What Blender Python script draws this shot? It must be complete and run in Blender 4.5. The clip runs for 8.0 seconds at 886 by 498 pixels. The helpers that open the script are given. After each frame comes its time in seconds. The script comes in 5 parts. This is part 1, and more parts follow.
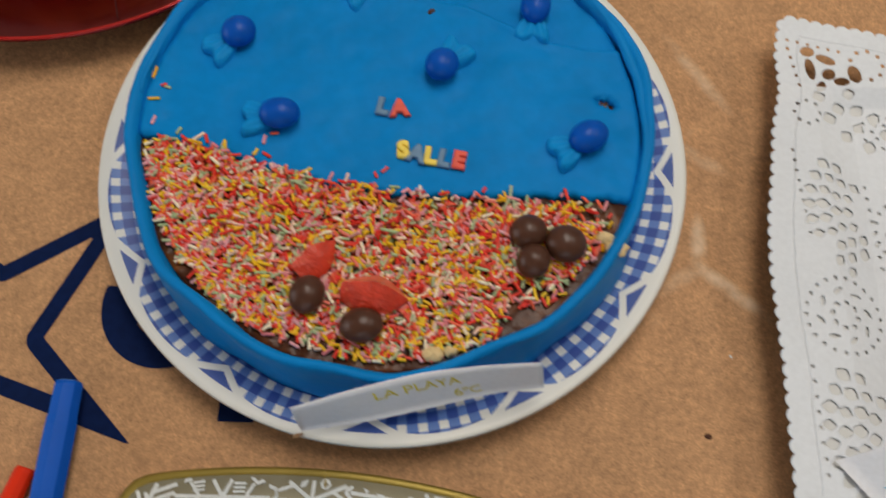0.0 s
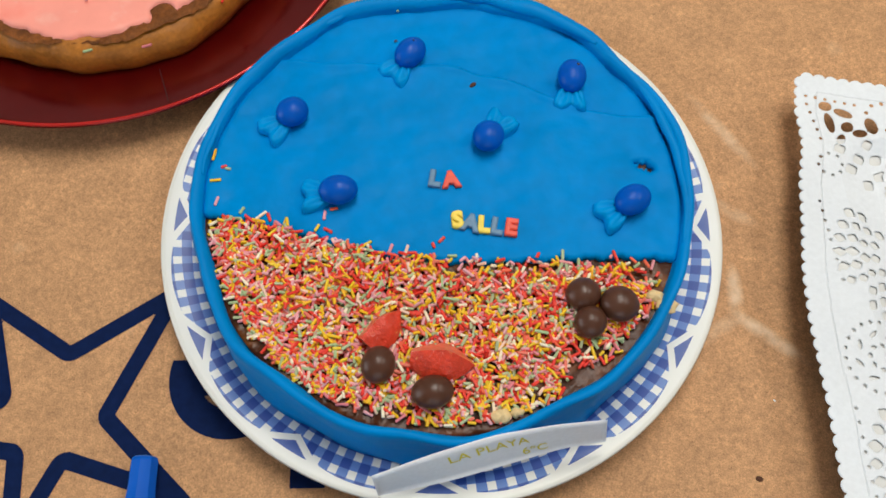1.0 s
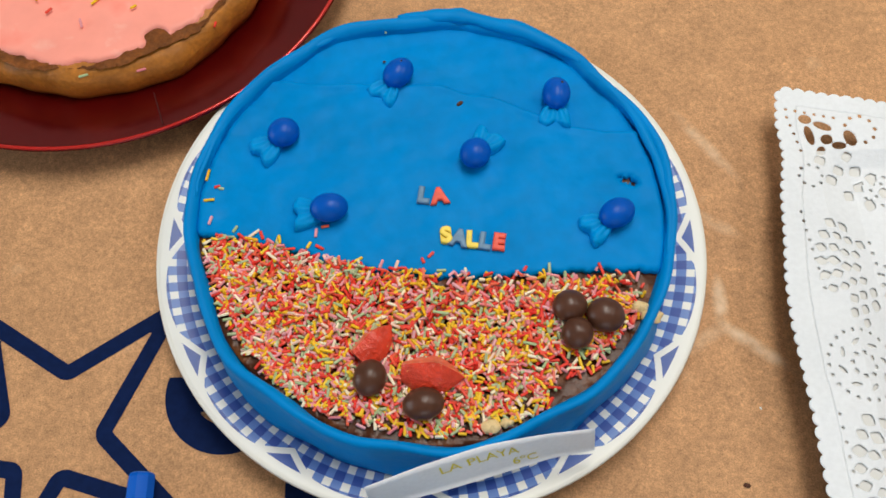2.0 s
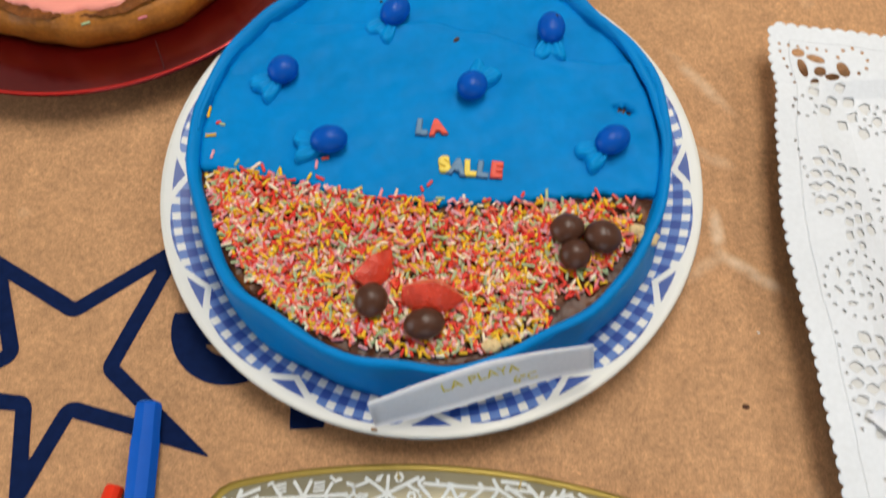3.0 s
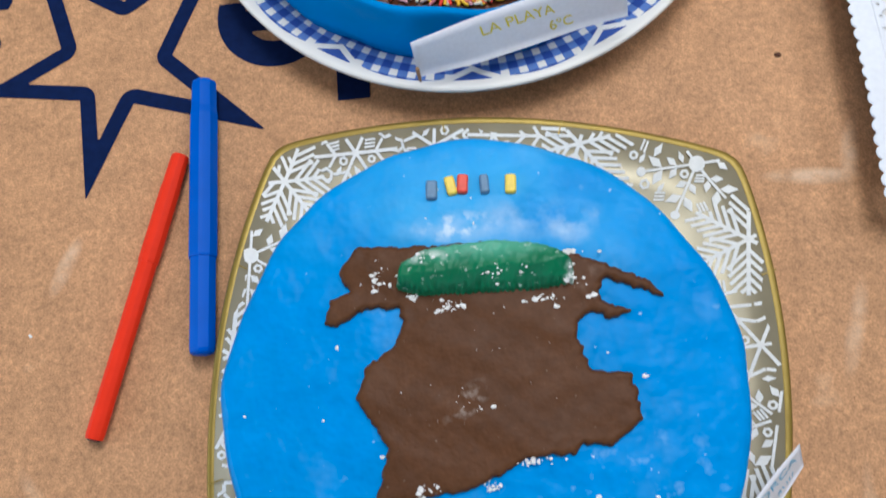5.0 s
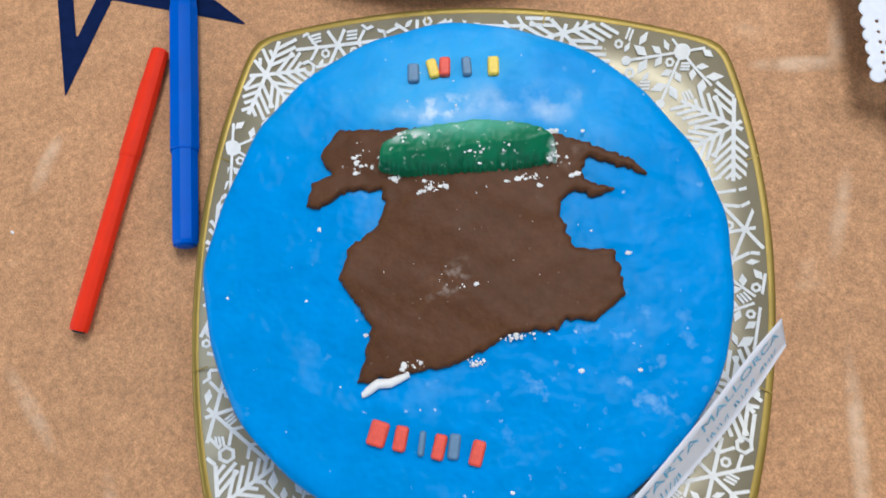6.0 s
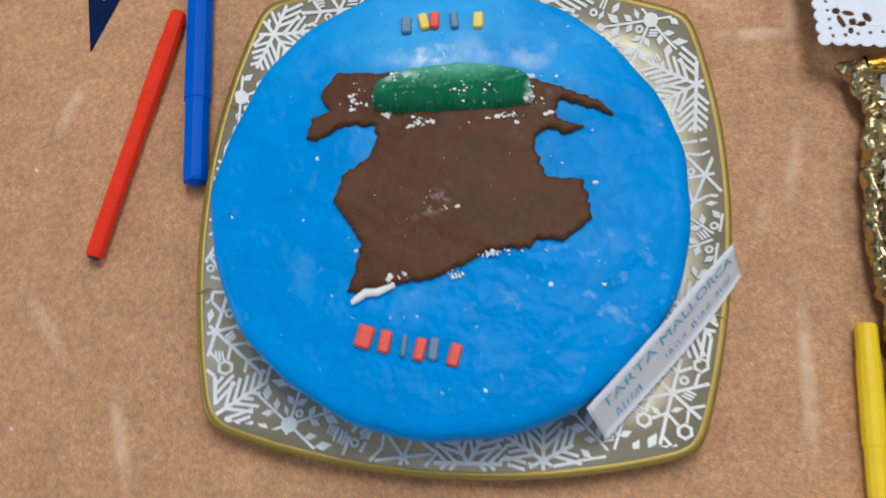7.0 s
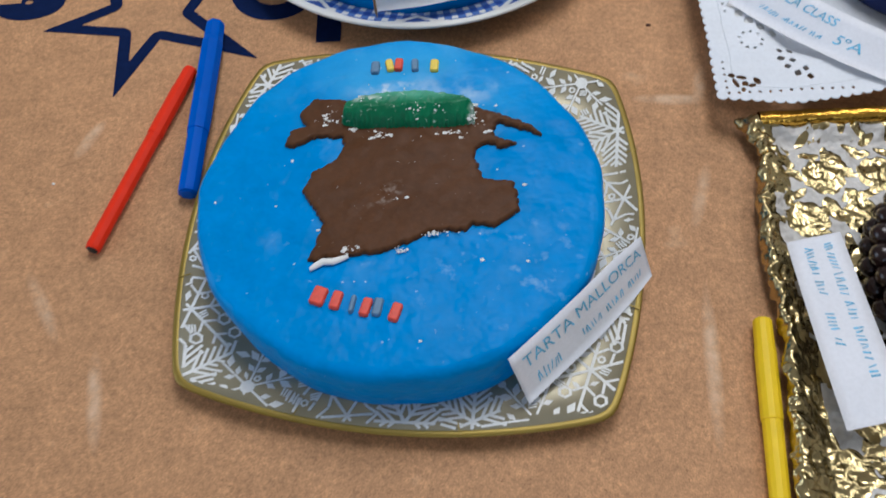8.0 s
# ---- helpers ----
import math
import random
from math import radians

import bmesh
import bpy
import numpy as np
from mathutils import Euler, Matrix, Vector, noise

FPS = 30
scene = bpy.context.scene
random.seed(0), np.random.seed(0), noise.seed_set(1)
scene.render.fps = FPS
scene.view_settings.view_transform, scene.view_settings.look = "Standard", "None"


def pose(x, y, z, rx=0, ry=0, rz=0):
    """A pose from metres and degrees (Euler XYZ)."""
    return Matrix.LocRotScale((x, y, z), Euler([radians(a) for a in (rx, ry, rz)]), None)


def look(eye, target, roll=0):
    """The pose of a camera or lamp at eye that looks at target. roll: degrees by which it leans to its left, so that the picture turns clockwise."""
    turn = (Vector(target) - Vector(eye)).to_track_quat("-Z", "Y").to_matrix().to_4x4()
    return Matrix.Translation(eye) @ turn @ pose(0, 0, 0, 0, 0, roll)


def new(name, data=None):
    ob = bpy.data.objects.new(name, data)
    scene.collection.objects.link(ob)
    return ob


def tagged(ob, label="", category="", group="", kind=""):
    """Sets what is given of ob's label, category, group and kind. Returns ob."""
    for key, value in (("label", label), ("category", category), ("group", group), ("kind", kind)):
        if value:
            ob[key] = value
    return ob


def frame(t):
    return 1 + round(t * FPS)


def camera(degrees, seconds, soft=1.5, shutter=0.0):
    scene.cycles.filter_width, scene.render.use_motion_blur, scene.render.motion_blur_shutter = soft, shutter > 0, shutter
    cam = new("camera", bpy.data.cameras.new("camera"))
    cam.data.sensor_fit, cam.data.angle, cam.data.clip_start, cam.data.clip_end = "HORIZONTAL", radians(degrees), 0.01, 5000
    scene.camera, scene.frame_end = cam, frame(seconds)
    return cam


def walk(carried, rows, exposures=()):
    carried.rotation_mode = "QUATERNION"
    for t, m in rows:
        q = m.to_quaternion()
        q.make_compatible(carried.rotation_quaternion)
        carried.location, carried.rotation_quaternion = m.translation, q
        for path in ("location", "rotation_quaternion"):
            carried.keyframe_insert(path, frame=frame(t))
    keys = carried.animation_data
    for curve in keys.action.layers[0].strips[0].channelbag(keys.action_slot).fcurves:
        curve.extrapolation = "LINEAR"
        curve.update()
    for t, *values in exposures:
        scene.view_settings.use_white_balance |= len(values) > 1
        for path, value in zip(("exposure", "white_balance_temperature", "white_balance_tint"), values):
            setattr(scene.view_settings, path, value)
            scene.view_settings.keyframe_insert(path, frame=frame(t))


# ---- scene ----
cam = camera(54.4, 8.0, 1.6, 0.5)
PATH = [
    (0, (0.279, 0.318, 0.41), (0.255, 1.055, -1.449), 0.1),
    (0.2, (0.2586, 0.3228, 0.413), (0.2646, 1.0781, -1.4404), 2.21),
    (0.5, (0.25, 0.328, 0.42), (0.257, 1.102, -1.425), 1.2),
    (1, (0.242, 0.328, 0.436), (0.264, 1.12, -1.4), 0.7),
    (2.5, (0.248, 0.316, 0.444), (0.277, 1.156, -1.371), -0.2),
    (2.8, (0.2444, 0.3048, 0.4383), (0.2921, 1.1433, -1.3779), 0.7),
    (3, (0.248, 0.286, 0.434), (0.263, 1.122, -1.383), -1.6),
    (3.2, (0.2398, 0.2752, 0.4306), (0.256, 1.0545, -1.406), -1.87),
    (3.5, (0.238, 0.255, 0.426), (0.198, 0.973, -1.44), -5.6),
    (3.7, (0.232, 0.2374, 0.4193), (0.175, 0.9396, -1.4575), -7.06),
    (4, (0.228, 0.222, 0.416), (0.155, 0.866, -1.477), -8.6),
    (4.2, (0.2302, 0.2074, 0.4133), (0.123, 0.839, -1.4853), -12.43),
    (4.5, (0.233, 0.195, 0.414), (0.136, 0.79, -1.493), -12.8),
    (4.7, (0.2355, 0.1886, 0.4157), (0.1523, 0.7741, -1.4955), -12.58),
    (5.8, (0.2372, 0.1506, 0.405), (0.1572, 0.6469, -1.5289), -14.55),
    (6, (0.238, 0.144, 0.403), (0.162, 0.631, -1.535), -14.3),
    (6.5, (0.234, 0.123, 0.406), (0.172, 0.627, -1.528), -12.3),
    (6.8, (0.2371, 0.0965, 0.4167), (0.1743, 0.6619, -1.4987), -11.52),
    (7, (0.242, 0.077, 0.423), (0.174, 0.687, -1.48), -10.6),
    (7.3, (0.2534, 0.0297, 0.4284), (0.1781, 0.7586, -1.4278), -8.84),
    (7.5, (0.263, -0.005, 0.43), (0.181, 0.807, -1.395), -7.9),
    (7.7, (0.266, -0.0364, 0.4365), (0.1935, 0.8306, -1.3389), -6.83),
    (7.9, (0.2658, -0.0494, 0.4417), (0.2127, 0.9473, -1.2841), -5.36),
    (8, (0.265, -0.054, 0.434), (0.223, 0.997, -1.267), -4.5),
]
EXPOSURES = [
    (0.0, -0.45, 6700, 9), (0.2, -0.28, 6700, 7), (0.5, 0.0, 6500, 5), (1.0, 0.08, 6400, 6), (2.5, 0.08, 6500, 7), (3.0, 0.08, 6550, 8), (3.5, 0.12, 5880, 5),
    (4.0, 0.13, 5750, 7), (4.5, 0.17, 5700, 10), (6.0, 0.24, 5700, 10), (6.5, 0.24, 5700, 10), (7.0, 0.04, 5700, 10), (7.5, 0.10, 5550, 10), (8.0, -0.15, 5720, 10),
]
walk(cam, [(t, look(eye, target, roll)) for t, eye, target, roll in PATH], EXPOSURES)


# ---------- world, lamps, exposure ----------
world = bpy.data.worlds.new("world")
scene.world = world
world.use_nodes = True
wn = world.node_tree
sky = wn.nodes.new("ShaderNodeTexSky")
sky.sky_type = "NISHITA"
sky.sun_disc = False
sky.sun_elevation, sky.sun_rotation = radians(35), radians(250)
wn.links.new(sky.outputs["Color"], wn.nodes["Background"].inputs["Color"])
wn.nodes["Background"].inputs["Strength"].default_value = 0.1


def area_lamp(name, m, sx, sy, watts, colour):
    data = bpy.data.lights.new(name, "AREA")
    data.shape, data.size, data.size_y, data.energy, data.color = "RECTANGLE", sx, sy, watts, colour
    ob = new(name, data)
    ob.matrix_basis = m
    return ob


area_lamp("ceiling_lamp_light", pose(0.45, 1.05, 1.90), 0.56, 1.16, 25, (1.0, 0.95, 0.88))
area_lamp("ceiling_lamp_light", pose(1.60, 0.85, 1.90), 0.56, 1.16, 11, (1.0, 0.95, 0.88))
area_lamp("window_light", pose(-2.58, 0.2, 0.85, 0, -90, 0), 1.3, 1.7, 17, (0.88, 0.94, 1.0))
area_lamp("window_light", pose(0.4, -2.08, 0.85, 90, 0, 0), 1.7, 1.3, 8, (0.90, 0.95, 1.0))


# ---------- materials ----------
def shade(name, colour, rough=0.5, metal=0.0, vary=((40, 0.1),), bump=((300, 0.1, 0.001),), stain_or_shine=None, coat=0.0,
          sss=0.0, rough_vary=0.0, islands=None, objects=None, spec=0.5):
    """A procedural surface: base colour with noise at several scales, relief at several scales, optional stains and
    painted shine.
    """
    m = bpy.data.materials.new(name)
    m.use_nodes = True
    nt = m.node_tree
    n, link = nt.nodes, nt.links.new
    b = n["Principled BSDF"]
    b.inputs["Roughness"].default_value, b.inputs["Metallic"].default_value = rough, metal
    b.inputs["Coat Weight"].default_value, b.inputs["Specular IOR Level"].default_value = coat, spec
    b.inputs["Coat Roughness"].default_value = 0.12
    if sss:
        b.inputs["Subsurface Weight"].default_value = sss
        b.inputs["Subsurface Radius"].default_value = (0.004, 0.004, 0.004)
        b.inputs["Subsurface Scale"].default_value = 0.5
    tc = n.new("ShaderNodeTexCoord").outputs["Object"]

    def noise_of(scale, detail=4.0):
        t = n.new("ShaderNodeTexNoise")
        t.inputs["Scale"].default_value, t.inputs["Detail"].default_value = scale, detail
        link(tc, t.inputs["Vector"])
        return t.outputs["Fac"]

    def mix(kind, fac, a, c):
        x = n.new("ShaderNodeMix")
        x.data_type, x.blend_type = "RGBA", kind
        for value, slot in ((fac, 0), (a, 6), (c, 7)):
            if isinstance(value, (int, float)):
                x.inputs[slot].default_value = value
            elif isinstance(value, tuple):
                x.inputs[slot].default_value = (*value[:3], 1)
            else:
                link(value, x.inputs[slot])
        return x.outputs[2]

    def remap(v, lo, hi, a=0.0, c=1.0):
        x = n.new("ShaderNodeMapRange")
        for i, value in enumerate((lo, hi, a, c)):
            x.inputs[i + 1].default_value = value
        link(v, x.inputs[0])
        return x.outputs[0]

    if islands or objects:
        ramp = n.new("ShaderNodeValToRGB")
        ramp.color_ramp.interpolation = "CONSTANT"
        tones = islands or objects
        while len(ramp.color_ramp.elements) < len(tones):
            ramp.color_ramp.elements.new(0.5)
        for i, c in enumerate(tones):
            ramp.color_ramp.elements[i].position = i / len(tones)
            ramp.color_ramp.elements[i].color = (*c, 1)
        if islands:
            link(n.new("ShaderNodeNewGeometry").outputs["Random Per Island"], ramp.inputs[0])
        else:
            link(n.new("ShaderNodeObjectInfo").outputs["Random"], ramp.inputs[0])
        colour_out = ramp.outputs[0]
    else:
        colour_out = mix("MIX", 0.0, tuple(colour), (0, 0, 0))
    for scale, amount in vary:
        f = remap(noise_of(scale), 0.3, 0.7, 1 - amount, 1 + amount)
        colour_out = mix("MULTIPLY", 1.0, colour_out, f)
    for scale, lo, hi, tone, most, *patch in stain_or_shine or ():
        fac = remap(noise_of(scale, 6.0), lo, hi, 0, most)
        if patch:
            mp = n.new("ShaderNodeMapping")
            mp.vector_type = "TEXTURE"
            mp.inputs["Location"].default_value = (patch[0], patch[1], 0)
            mp.inputs["Scale"].default_value = (patch[2], patch[3], 1000)
            mp.inputs["Rotation"].default_value = (0, 0, patch[4] if len(patch) > 4 else 0)
            link(tc, mp.inputs["Vector"])
            ln = n.new("ShaderNodeVectorMath")
            ln.operation = "LENGTH"
            link(mp.outputs[0], ln.inputs[0])
            mu = n.new("ShaderNodeMath")
            mu.operation = "MULTIPLY"
            link(fac, mu.inputs[0])
            link(remap(ln.outputs["Value"], 0.3, 1.0, 1.0, 0.0), mu.inputs[1])
            fac = mu.outputs[0]
        colour_out = mix("MIX", fac, colour_out, tuple(tone))
    link(colour_out, b.inputs["Base Color"])
    if rough_vary:
        link(remap(noise_of(60), 0.3, 0.7, rough - rough_vary, rough + rough_vary), b.inputs["Roughness"])
    last = None
    for scale, strength, dist in bump:
        x = n.new("ShaderNodeBump")
        x.inputs["Strength"].default_value, x.inputs["Distance"].default_value = strength, dist
        link(noise_of(scale, 3.0), x.inputs["Height"])
        if last:
            link(last, x.inputs["Normal"])
        last = x.outputs[0]
    if last:
        link(last, b.inputs["Normal"])
    return m


# folds pressed into the paper cover: two ends and a strength
CREASES = (((0.405, 0.500), (0.404, 0.475), 0.9), ((0.404, 0.475), (0.433, 0.452), 1.0), ((0.404, 0.475), (0.385, 0.462), 0.5),
           ((0.388, 0.323), (0.424, 0.320), 0.9), ((0.424, 0.320), (0.430, 0.345), 0.6), ((0.402, 0.172), (0.394, 0.095), 0.8),
           ((0.398, 0.610), (0.425, 0.570), 0.6), ((0.058, 0.150), (0.066, 0.105), 0.7), ((0.020, 0.300), (0.030, 0.322), 0.8),
           ((0.010, 0.205), (0.030, 0.170), 0.5), ((0.405, 0.225), (0.418, 0.262), 0.5), ((0.396, 0.545), (0.420, 0.530), 0.5))
# light caught along the creases, painted as soft pale streaks
CREASE_SHEEN = tuple((90, 0.25, 0.62, (0.80, 0.60, 0.42), 0.85 * h, (ax + bx) / 2, (ay + by) / 2, 0.62 * math.hypot(bx - ax, by - ay) + 0.004, 0.0052,
              math.atan2(by - ay, bx - ax)) for (ax, ay), (bx, by), h in CREASES)
KRAFT = shade("kraft_paper", (0.515, 0.280, 0.136), 0.62, spec=0.28, vary=((9, 0.06), (60, 0.10), (300, 0.17), (1100, 0.26)),
              bump=((14, 0.35, 0.006), (900, 0.14, 0.0006)),
              stain_or_shine=((650, 0.66, 0.72, (0.16, 0.075, 0.03), 0.6), (30, 0.66, 0.78, (0.66, 0.46, 0.29), 0.4)) + CREASE_SHEEN)
PRINT = shade("navy_print", (0.004, 0.013, 0.062), 0.8, spec=0.08, vary=((200, 0.15),), bump=((900, 0.1, 0.0005),))
WOOD = shade("table_wood", (0.35, 0.2, 0.1), 0.4, vary=((20, 0.2),))
METAL = shade("grey_steel", (0.4, 0.4, 0.42), 0.35, 1.0)
WALLPAINT = shade("wall_paint", (0.74, 0.72, 0.67), 0.8, vary=((3, 0.04), (80, 0.02)))
FLOORING = shade("floor_tiles", (0.36, 0.33, 0.3), 0.35, vary=((4, 0.1), (60, 0.08)))
CEILPAINT = shade("ceiling_paint", (0.8, 0.79, 0.76), 0.85, vary=((5, 0.04),))
FRAME_WHITE = shade("white_lacquer", (0.8, 0.8, 0.8), 0.35)
FONDANT = shade("blue_fondant", (0.0006, 0.222, 0.60), 0.50, spec=0.06, vary=((25, 0.07), (160, 0.05)),
                bump=((28, 0.32, 0.005), (70, 0.22, 0.003), (160, 0.12, 0.0012), (900, 0.05, 0.0004)), rough_vary=0.08,
                stain_or_shine=((22, 0.64, 0.8, (0.02, 0.27, 0.66), 0.5),))
FONDANT_WALL = shade("blue_fondant_band", (0.0006, 0.215, 0.585), 0.5, spec=0.09, vary=((30, 0.08),),
                     bump=((45, 0.25, 0.004), (260, 0.12, 0.001)), rough_vary=0.08)
FONDANT_PALE = shade("pale_blue_fondant", (0.001, 0.265, 0.66), 0.5, spec=0.1, vary=((120, 0.08),), bump=((180, 0.4, 0.0015),))
# first patch: flour haze and far-side sheen painted in; the others are flour
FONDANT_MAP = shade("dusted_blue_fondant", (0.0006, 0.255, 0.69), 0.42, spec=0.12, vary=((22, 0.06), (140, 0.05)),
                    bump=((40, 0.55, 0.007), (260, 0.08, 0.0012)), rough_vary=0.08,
                    stain_or_shine=((24, 0.25, 0.60, (0.07, 0.44, 0.86), 0.75, 0.238, 0.306, 0.110, 0.058), (38, 0.60, 0.82, (0.25, 0.52, 0.84), 0.25), (75, 0.70, 0.84, (0.5, 0.7, 0.9), 0.4), (230, 0.70, 0.76, (0.7, 0.8, 0.92), 0.6),
                           (60, 0.42, 0.66, (0.42, 0.62, 0.88), 0.75, 0.245, 0.298, 0.050, 0.013), (150, 0.50, 0.66, (0.75, 0.84, 0.93), 0.8, 0.228, 0.297, 0.022, 0.008),
                           (60, 0.40, 0.62, (0.5, 0.68, 0.9), 0.7, 0.278, 0.292, 0.014, 0.010), (120, 0.60, 0.74, (0.40, 0.62, 0.88), 0.5, 0.285, 0.170, 0.060, 0.050)))
BROWN = shade("brown_fondant", (0.096, 0.040, 0.016), 0.48, spec=0.13, vary=((40, 0.12), (300, 0.1)),
              bump=((70, 0.30, 0.004), (240, 0.16, 0.0014), (700, 0.12, 0.0008)),
              stain_or_shine=((55, 0.60, 0.75, (0.13, 0.072, 0.045), 0.5), (420, 0.70, 0.76, (0.30, 0.23, 0.18), 0.45),
                     (240, 0.52, 0.66, (0.36, 0.30, 0.26), 0.6, 0.226, 0.2185, 0.014, 0.007, 0.7), (160, 0.5, 0.7, (0.24, 0.17, 0.13), 0.5, 0.283, 0.268, 0.010, 0.010)))
# first patch paints the lit top of the ridge paler; the rest is flour
GREEN = shade("green_fondant", (0.003, 0.160, 0.064), 0.45, spec=0.3, vary=((60, 0.15),), bump=((140, 0.3, 0.003), (500, 0.15, 0.001)),
              stain_or_shine=((60, 0.2, 0.55, (0.11, 0.42, 0.28), 0.85, 0.238, 0.2835, 0.050, 0.0085), (300, 0.62, 0.72, (0.6, 0.72, 0.64), 0.75), (160, 0.45, 0.6, (0.75, 0.82, 0.78), 0.8, 0.275, 0.2675, 0.004, 0.007), (160, 0.45, 0.6, (0.75, 0.82, 0.78), 0.8, 0.2145, 0.2805, 0.010, 0.004)))
ICING_WHITE = shade("white_icing", (0.82, 0.82, 0.8), 0.45, vary=((200, 0.05),))
ICING_CREAM = shade("cream_filling", (0.74, 0.55, 0.28), 0.5, vary=((200, 0.15),), bump=((300, 0.5, 0.002),))
FLOUR = shade("flour", (0.85, 0.85, 0.83), 0.9, vary=((800, 0.08),), bump=((1500, 0.4, 0.0006),))
CHOC_TOP = shade("chocolate_glaze", (0.072, 0.019, 0.005), 0.30, spec=0.22, vary=((90, 0.3),), bump=((90, 0.4, 0.004), (400, 0.2, 0.001)),
                 stain_or_shine=((45, 0.52, 0.70, (0.26, 0.085, 0.018), 0.8),))
CHOC = shade("milk_chocolate", (0.080, 0.031, 0.018), 0.32, spec=0.35, vary=((150, 0.15),), bump=((200, 0.1, 0.001),), rough_vary=0.06)
DARK_CHOC = shade("dark_chocolate", (0.018, 0.007, 0.006), 0.22, vary=((150, 0.2),), bump=((160, 0.2, 0.001),))
CANDY_BLUE = shade("blue_sugar_shell", (0.001, 0.085, 0.46), 0.30, spec=0.14, vary=((160, 0.12),), bump=((200, 0.12, 0.001),))
STRAW = shade("strawberry_skin", (0.66, 0.050, 0.022), 0.28, spec=0.5, vary=((120, 0.2),), bump=((520, 0.6, 0.0018),),
              stain_or_shine=((400, 0.66, 0.72, (0.85, 0.45, 0.15), 0.7),))
STRAW_CUT = shade("strawberry_flesh", (0.80, 0.15, 0.08), 0.3, spec=0.5, vary=((150, 0.2),), bump=((300, 0.3, 0.001),),
                  stain_or_shine=((180, 0.6, 0.75, (0.85, 0.45, 0.35), 0.5),))
TONES = ((0.74, 0.035, 0.025), (0.80, 0.32, 0.35), (0.88, 0.52, 0.02), (0.84, 0.14, 0.07), (0.92, 0.82, 0.62), (0.78, 0.24, 0.28), (0.40, 0.52, 0.28),
         (0.88, 0.60, 0.04), (0.80, 0.40, 0.45), (0.78, 0.05, 0.03), (0.90, 0.62, 0.50), (0.88, 0.55, 0.02), (0.80, 0.08, 0.05), (0.82, 0.20, 0.14), (0.80, 0.05, 0.03),
         (0.46, 0.54, 0.32), (0.86, 0.46, 0.02))
SPRINKLE = shade("sugar_sprinkles", (1, 1, 1), 0.5, spec=0.25, vary=((300, 0.06),), bump=(), islands=TONES)
SPRINKLE_ONE = shade("sugar_sprinkle", (1, 1, 1), 0.5, spec=0.25, vary=((300, 0.06),), bump=(), objects=TONES)
L_RED = shade("red_sugar", (0.76, 0.085, 0.05), 0.5, vary=((300, 0.12),), bump=((700, 0.3, 0.0006),))
L_YELLOW = shade("yellow_sugar", (0.86, 0.64, 0.09), 0.5, vary=((300, 0.1),), bump=((700, 0.3, 0.0006),))
L_BLUE = shade("grey_blue_sugar", (0.12, 0.23, 0.37), 0.5, vary=((300, 0.12),), bump=((700, 0.3, 0.0006),))
PAPER = shade("white_paper", (0.82, 0.83, 0.88), 0.7, vary=((30, 0.03), (500, 0.03)), bump=((25, 0.2, 0.002),))
DOILY = shade("doily_paper", (0.77, 0.80, 0.85), 0.75, vary=((20, 0.03), (400, 0.03)), bump=((300, 0.3, 0.0008),))
CARD = shade("grey_white_card", (0.74, 0.74, 0.73), 0.7, vary=((30, 0.05),))
INK_YELLOW = shade("yellow_ink", (0.75, 0.62, 0.03), 0.6)
INK_BLUE = shade("light_blue_ink", (0.16, 0.50, 0.74), 0.6, vary=((300, 0.3),))
GOLD = shade("gold_edge", (0.29, 0.205, 0.035), 0.42, 0.45, vary=((40, 0.1),), bump=((60, 0.2, 0.002),))
FOILPLATE = shade("champagne_foil", (0.36, 0.32, 0.215), 0.40, 0.35, vary=((40, 0.08),), bump=((35, 0.2, 0.002),), rough_vary=0.05)
WHITEPRINT = shade("white_print", (0.80, 0.80, 0.76), 0.5, vary=((300, 0.05),), bump=())
FOILPRINT = shade("white_print_on_foil", (0.62, 0.60, 0.57), 0.4, vary=((60, 0.15), (300, 0.08)), bump=((200, 0.5, 0.002),))
GOLDFOIL = shade("crumpled_gold_foil", (0.52, 0.42, 0.21), 0.22, 1.0, vary=((60, 0.1),), bump=((70, 0.5, 0.004), (260, 0.3, 0.0015)),
                 rough_vary=0.06)
GOLDROLL = shade("bright_gold_foil", (0.80, 0.46, 0.07), 0.2, 1.0, vary=((60, 0.15),), bump=((160, 0.5, 0.003),))
RED_PLATE = shade("red_lacquer", (0.17, 0.003, 0.005), 0.22, 0.75, vary=((30, 0.1),), bump=((60, 0.12, 0.002),), coat=0.25)
# brighter red that stands for the highlight on the plate's edge
RED_GLINT = shade("red_rim_highlight", (0.55, 0.015, 0.012), 0.2, 0.3, vary=((30, 0.1),), bump=(), coat=0.5)
SEAM = shade("dark_red_seam", (0.05, 0.002, 0.003), 0.5)
CRUST = shade("baked_crust", (0.42, 0.150, 0.018), 0.5, spec=0.35, vary=((60, 0.22), (400, 0.15)), bump=((90, 0.4, 0.004), (600, 0.25, 0.001)),
              stain_or_shine=((50, 0.60, 0.75, (0.14, 0.05, 0.015), 0.6),))
CRUST_TOP = shade("browned_crust_top", (0.17, 0.055, 0.012), 0.65, spec=0.2, vary=((90, 0.4), (400, 0.25)), bump=((160, 0.8, 0.004), (600, 0.5, 0.001)))
PINK = shade("pink_icing", (0.95, 0.35, 0.28), 0.45, spec=0.25, vary=((30, 0.06),), bump=((40, 0.4, 0.004), (300, 0.1, 0.001)),
             stain_or_shine=((30, 0.56, 0.75, (0.90, 0.20, 0.15), 0.6), (70, 0.62, 0.75, (0.96, 0.55, 0.48), 0.4)))
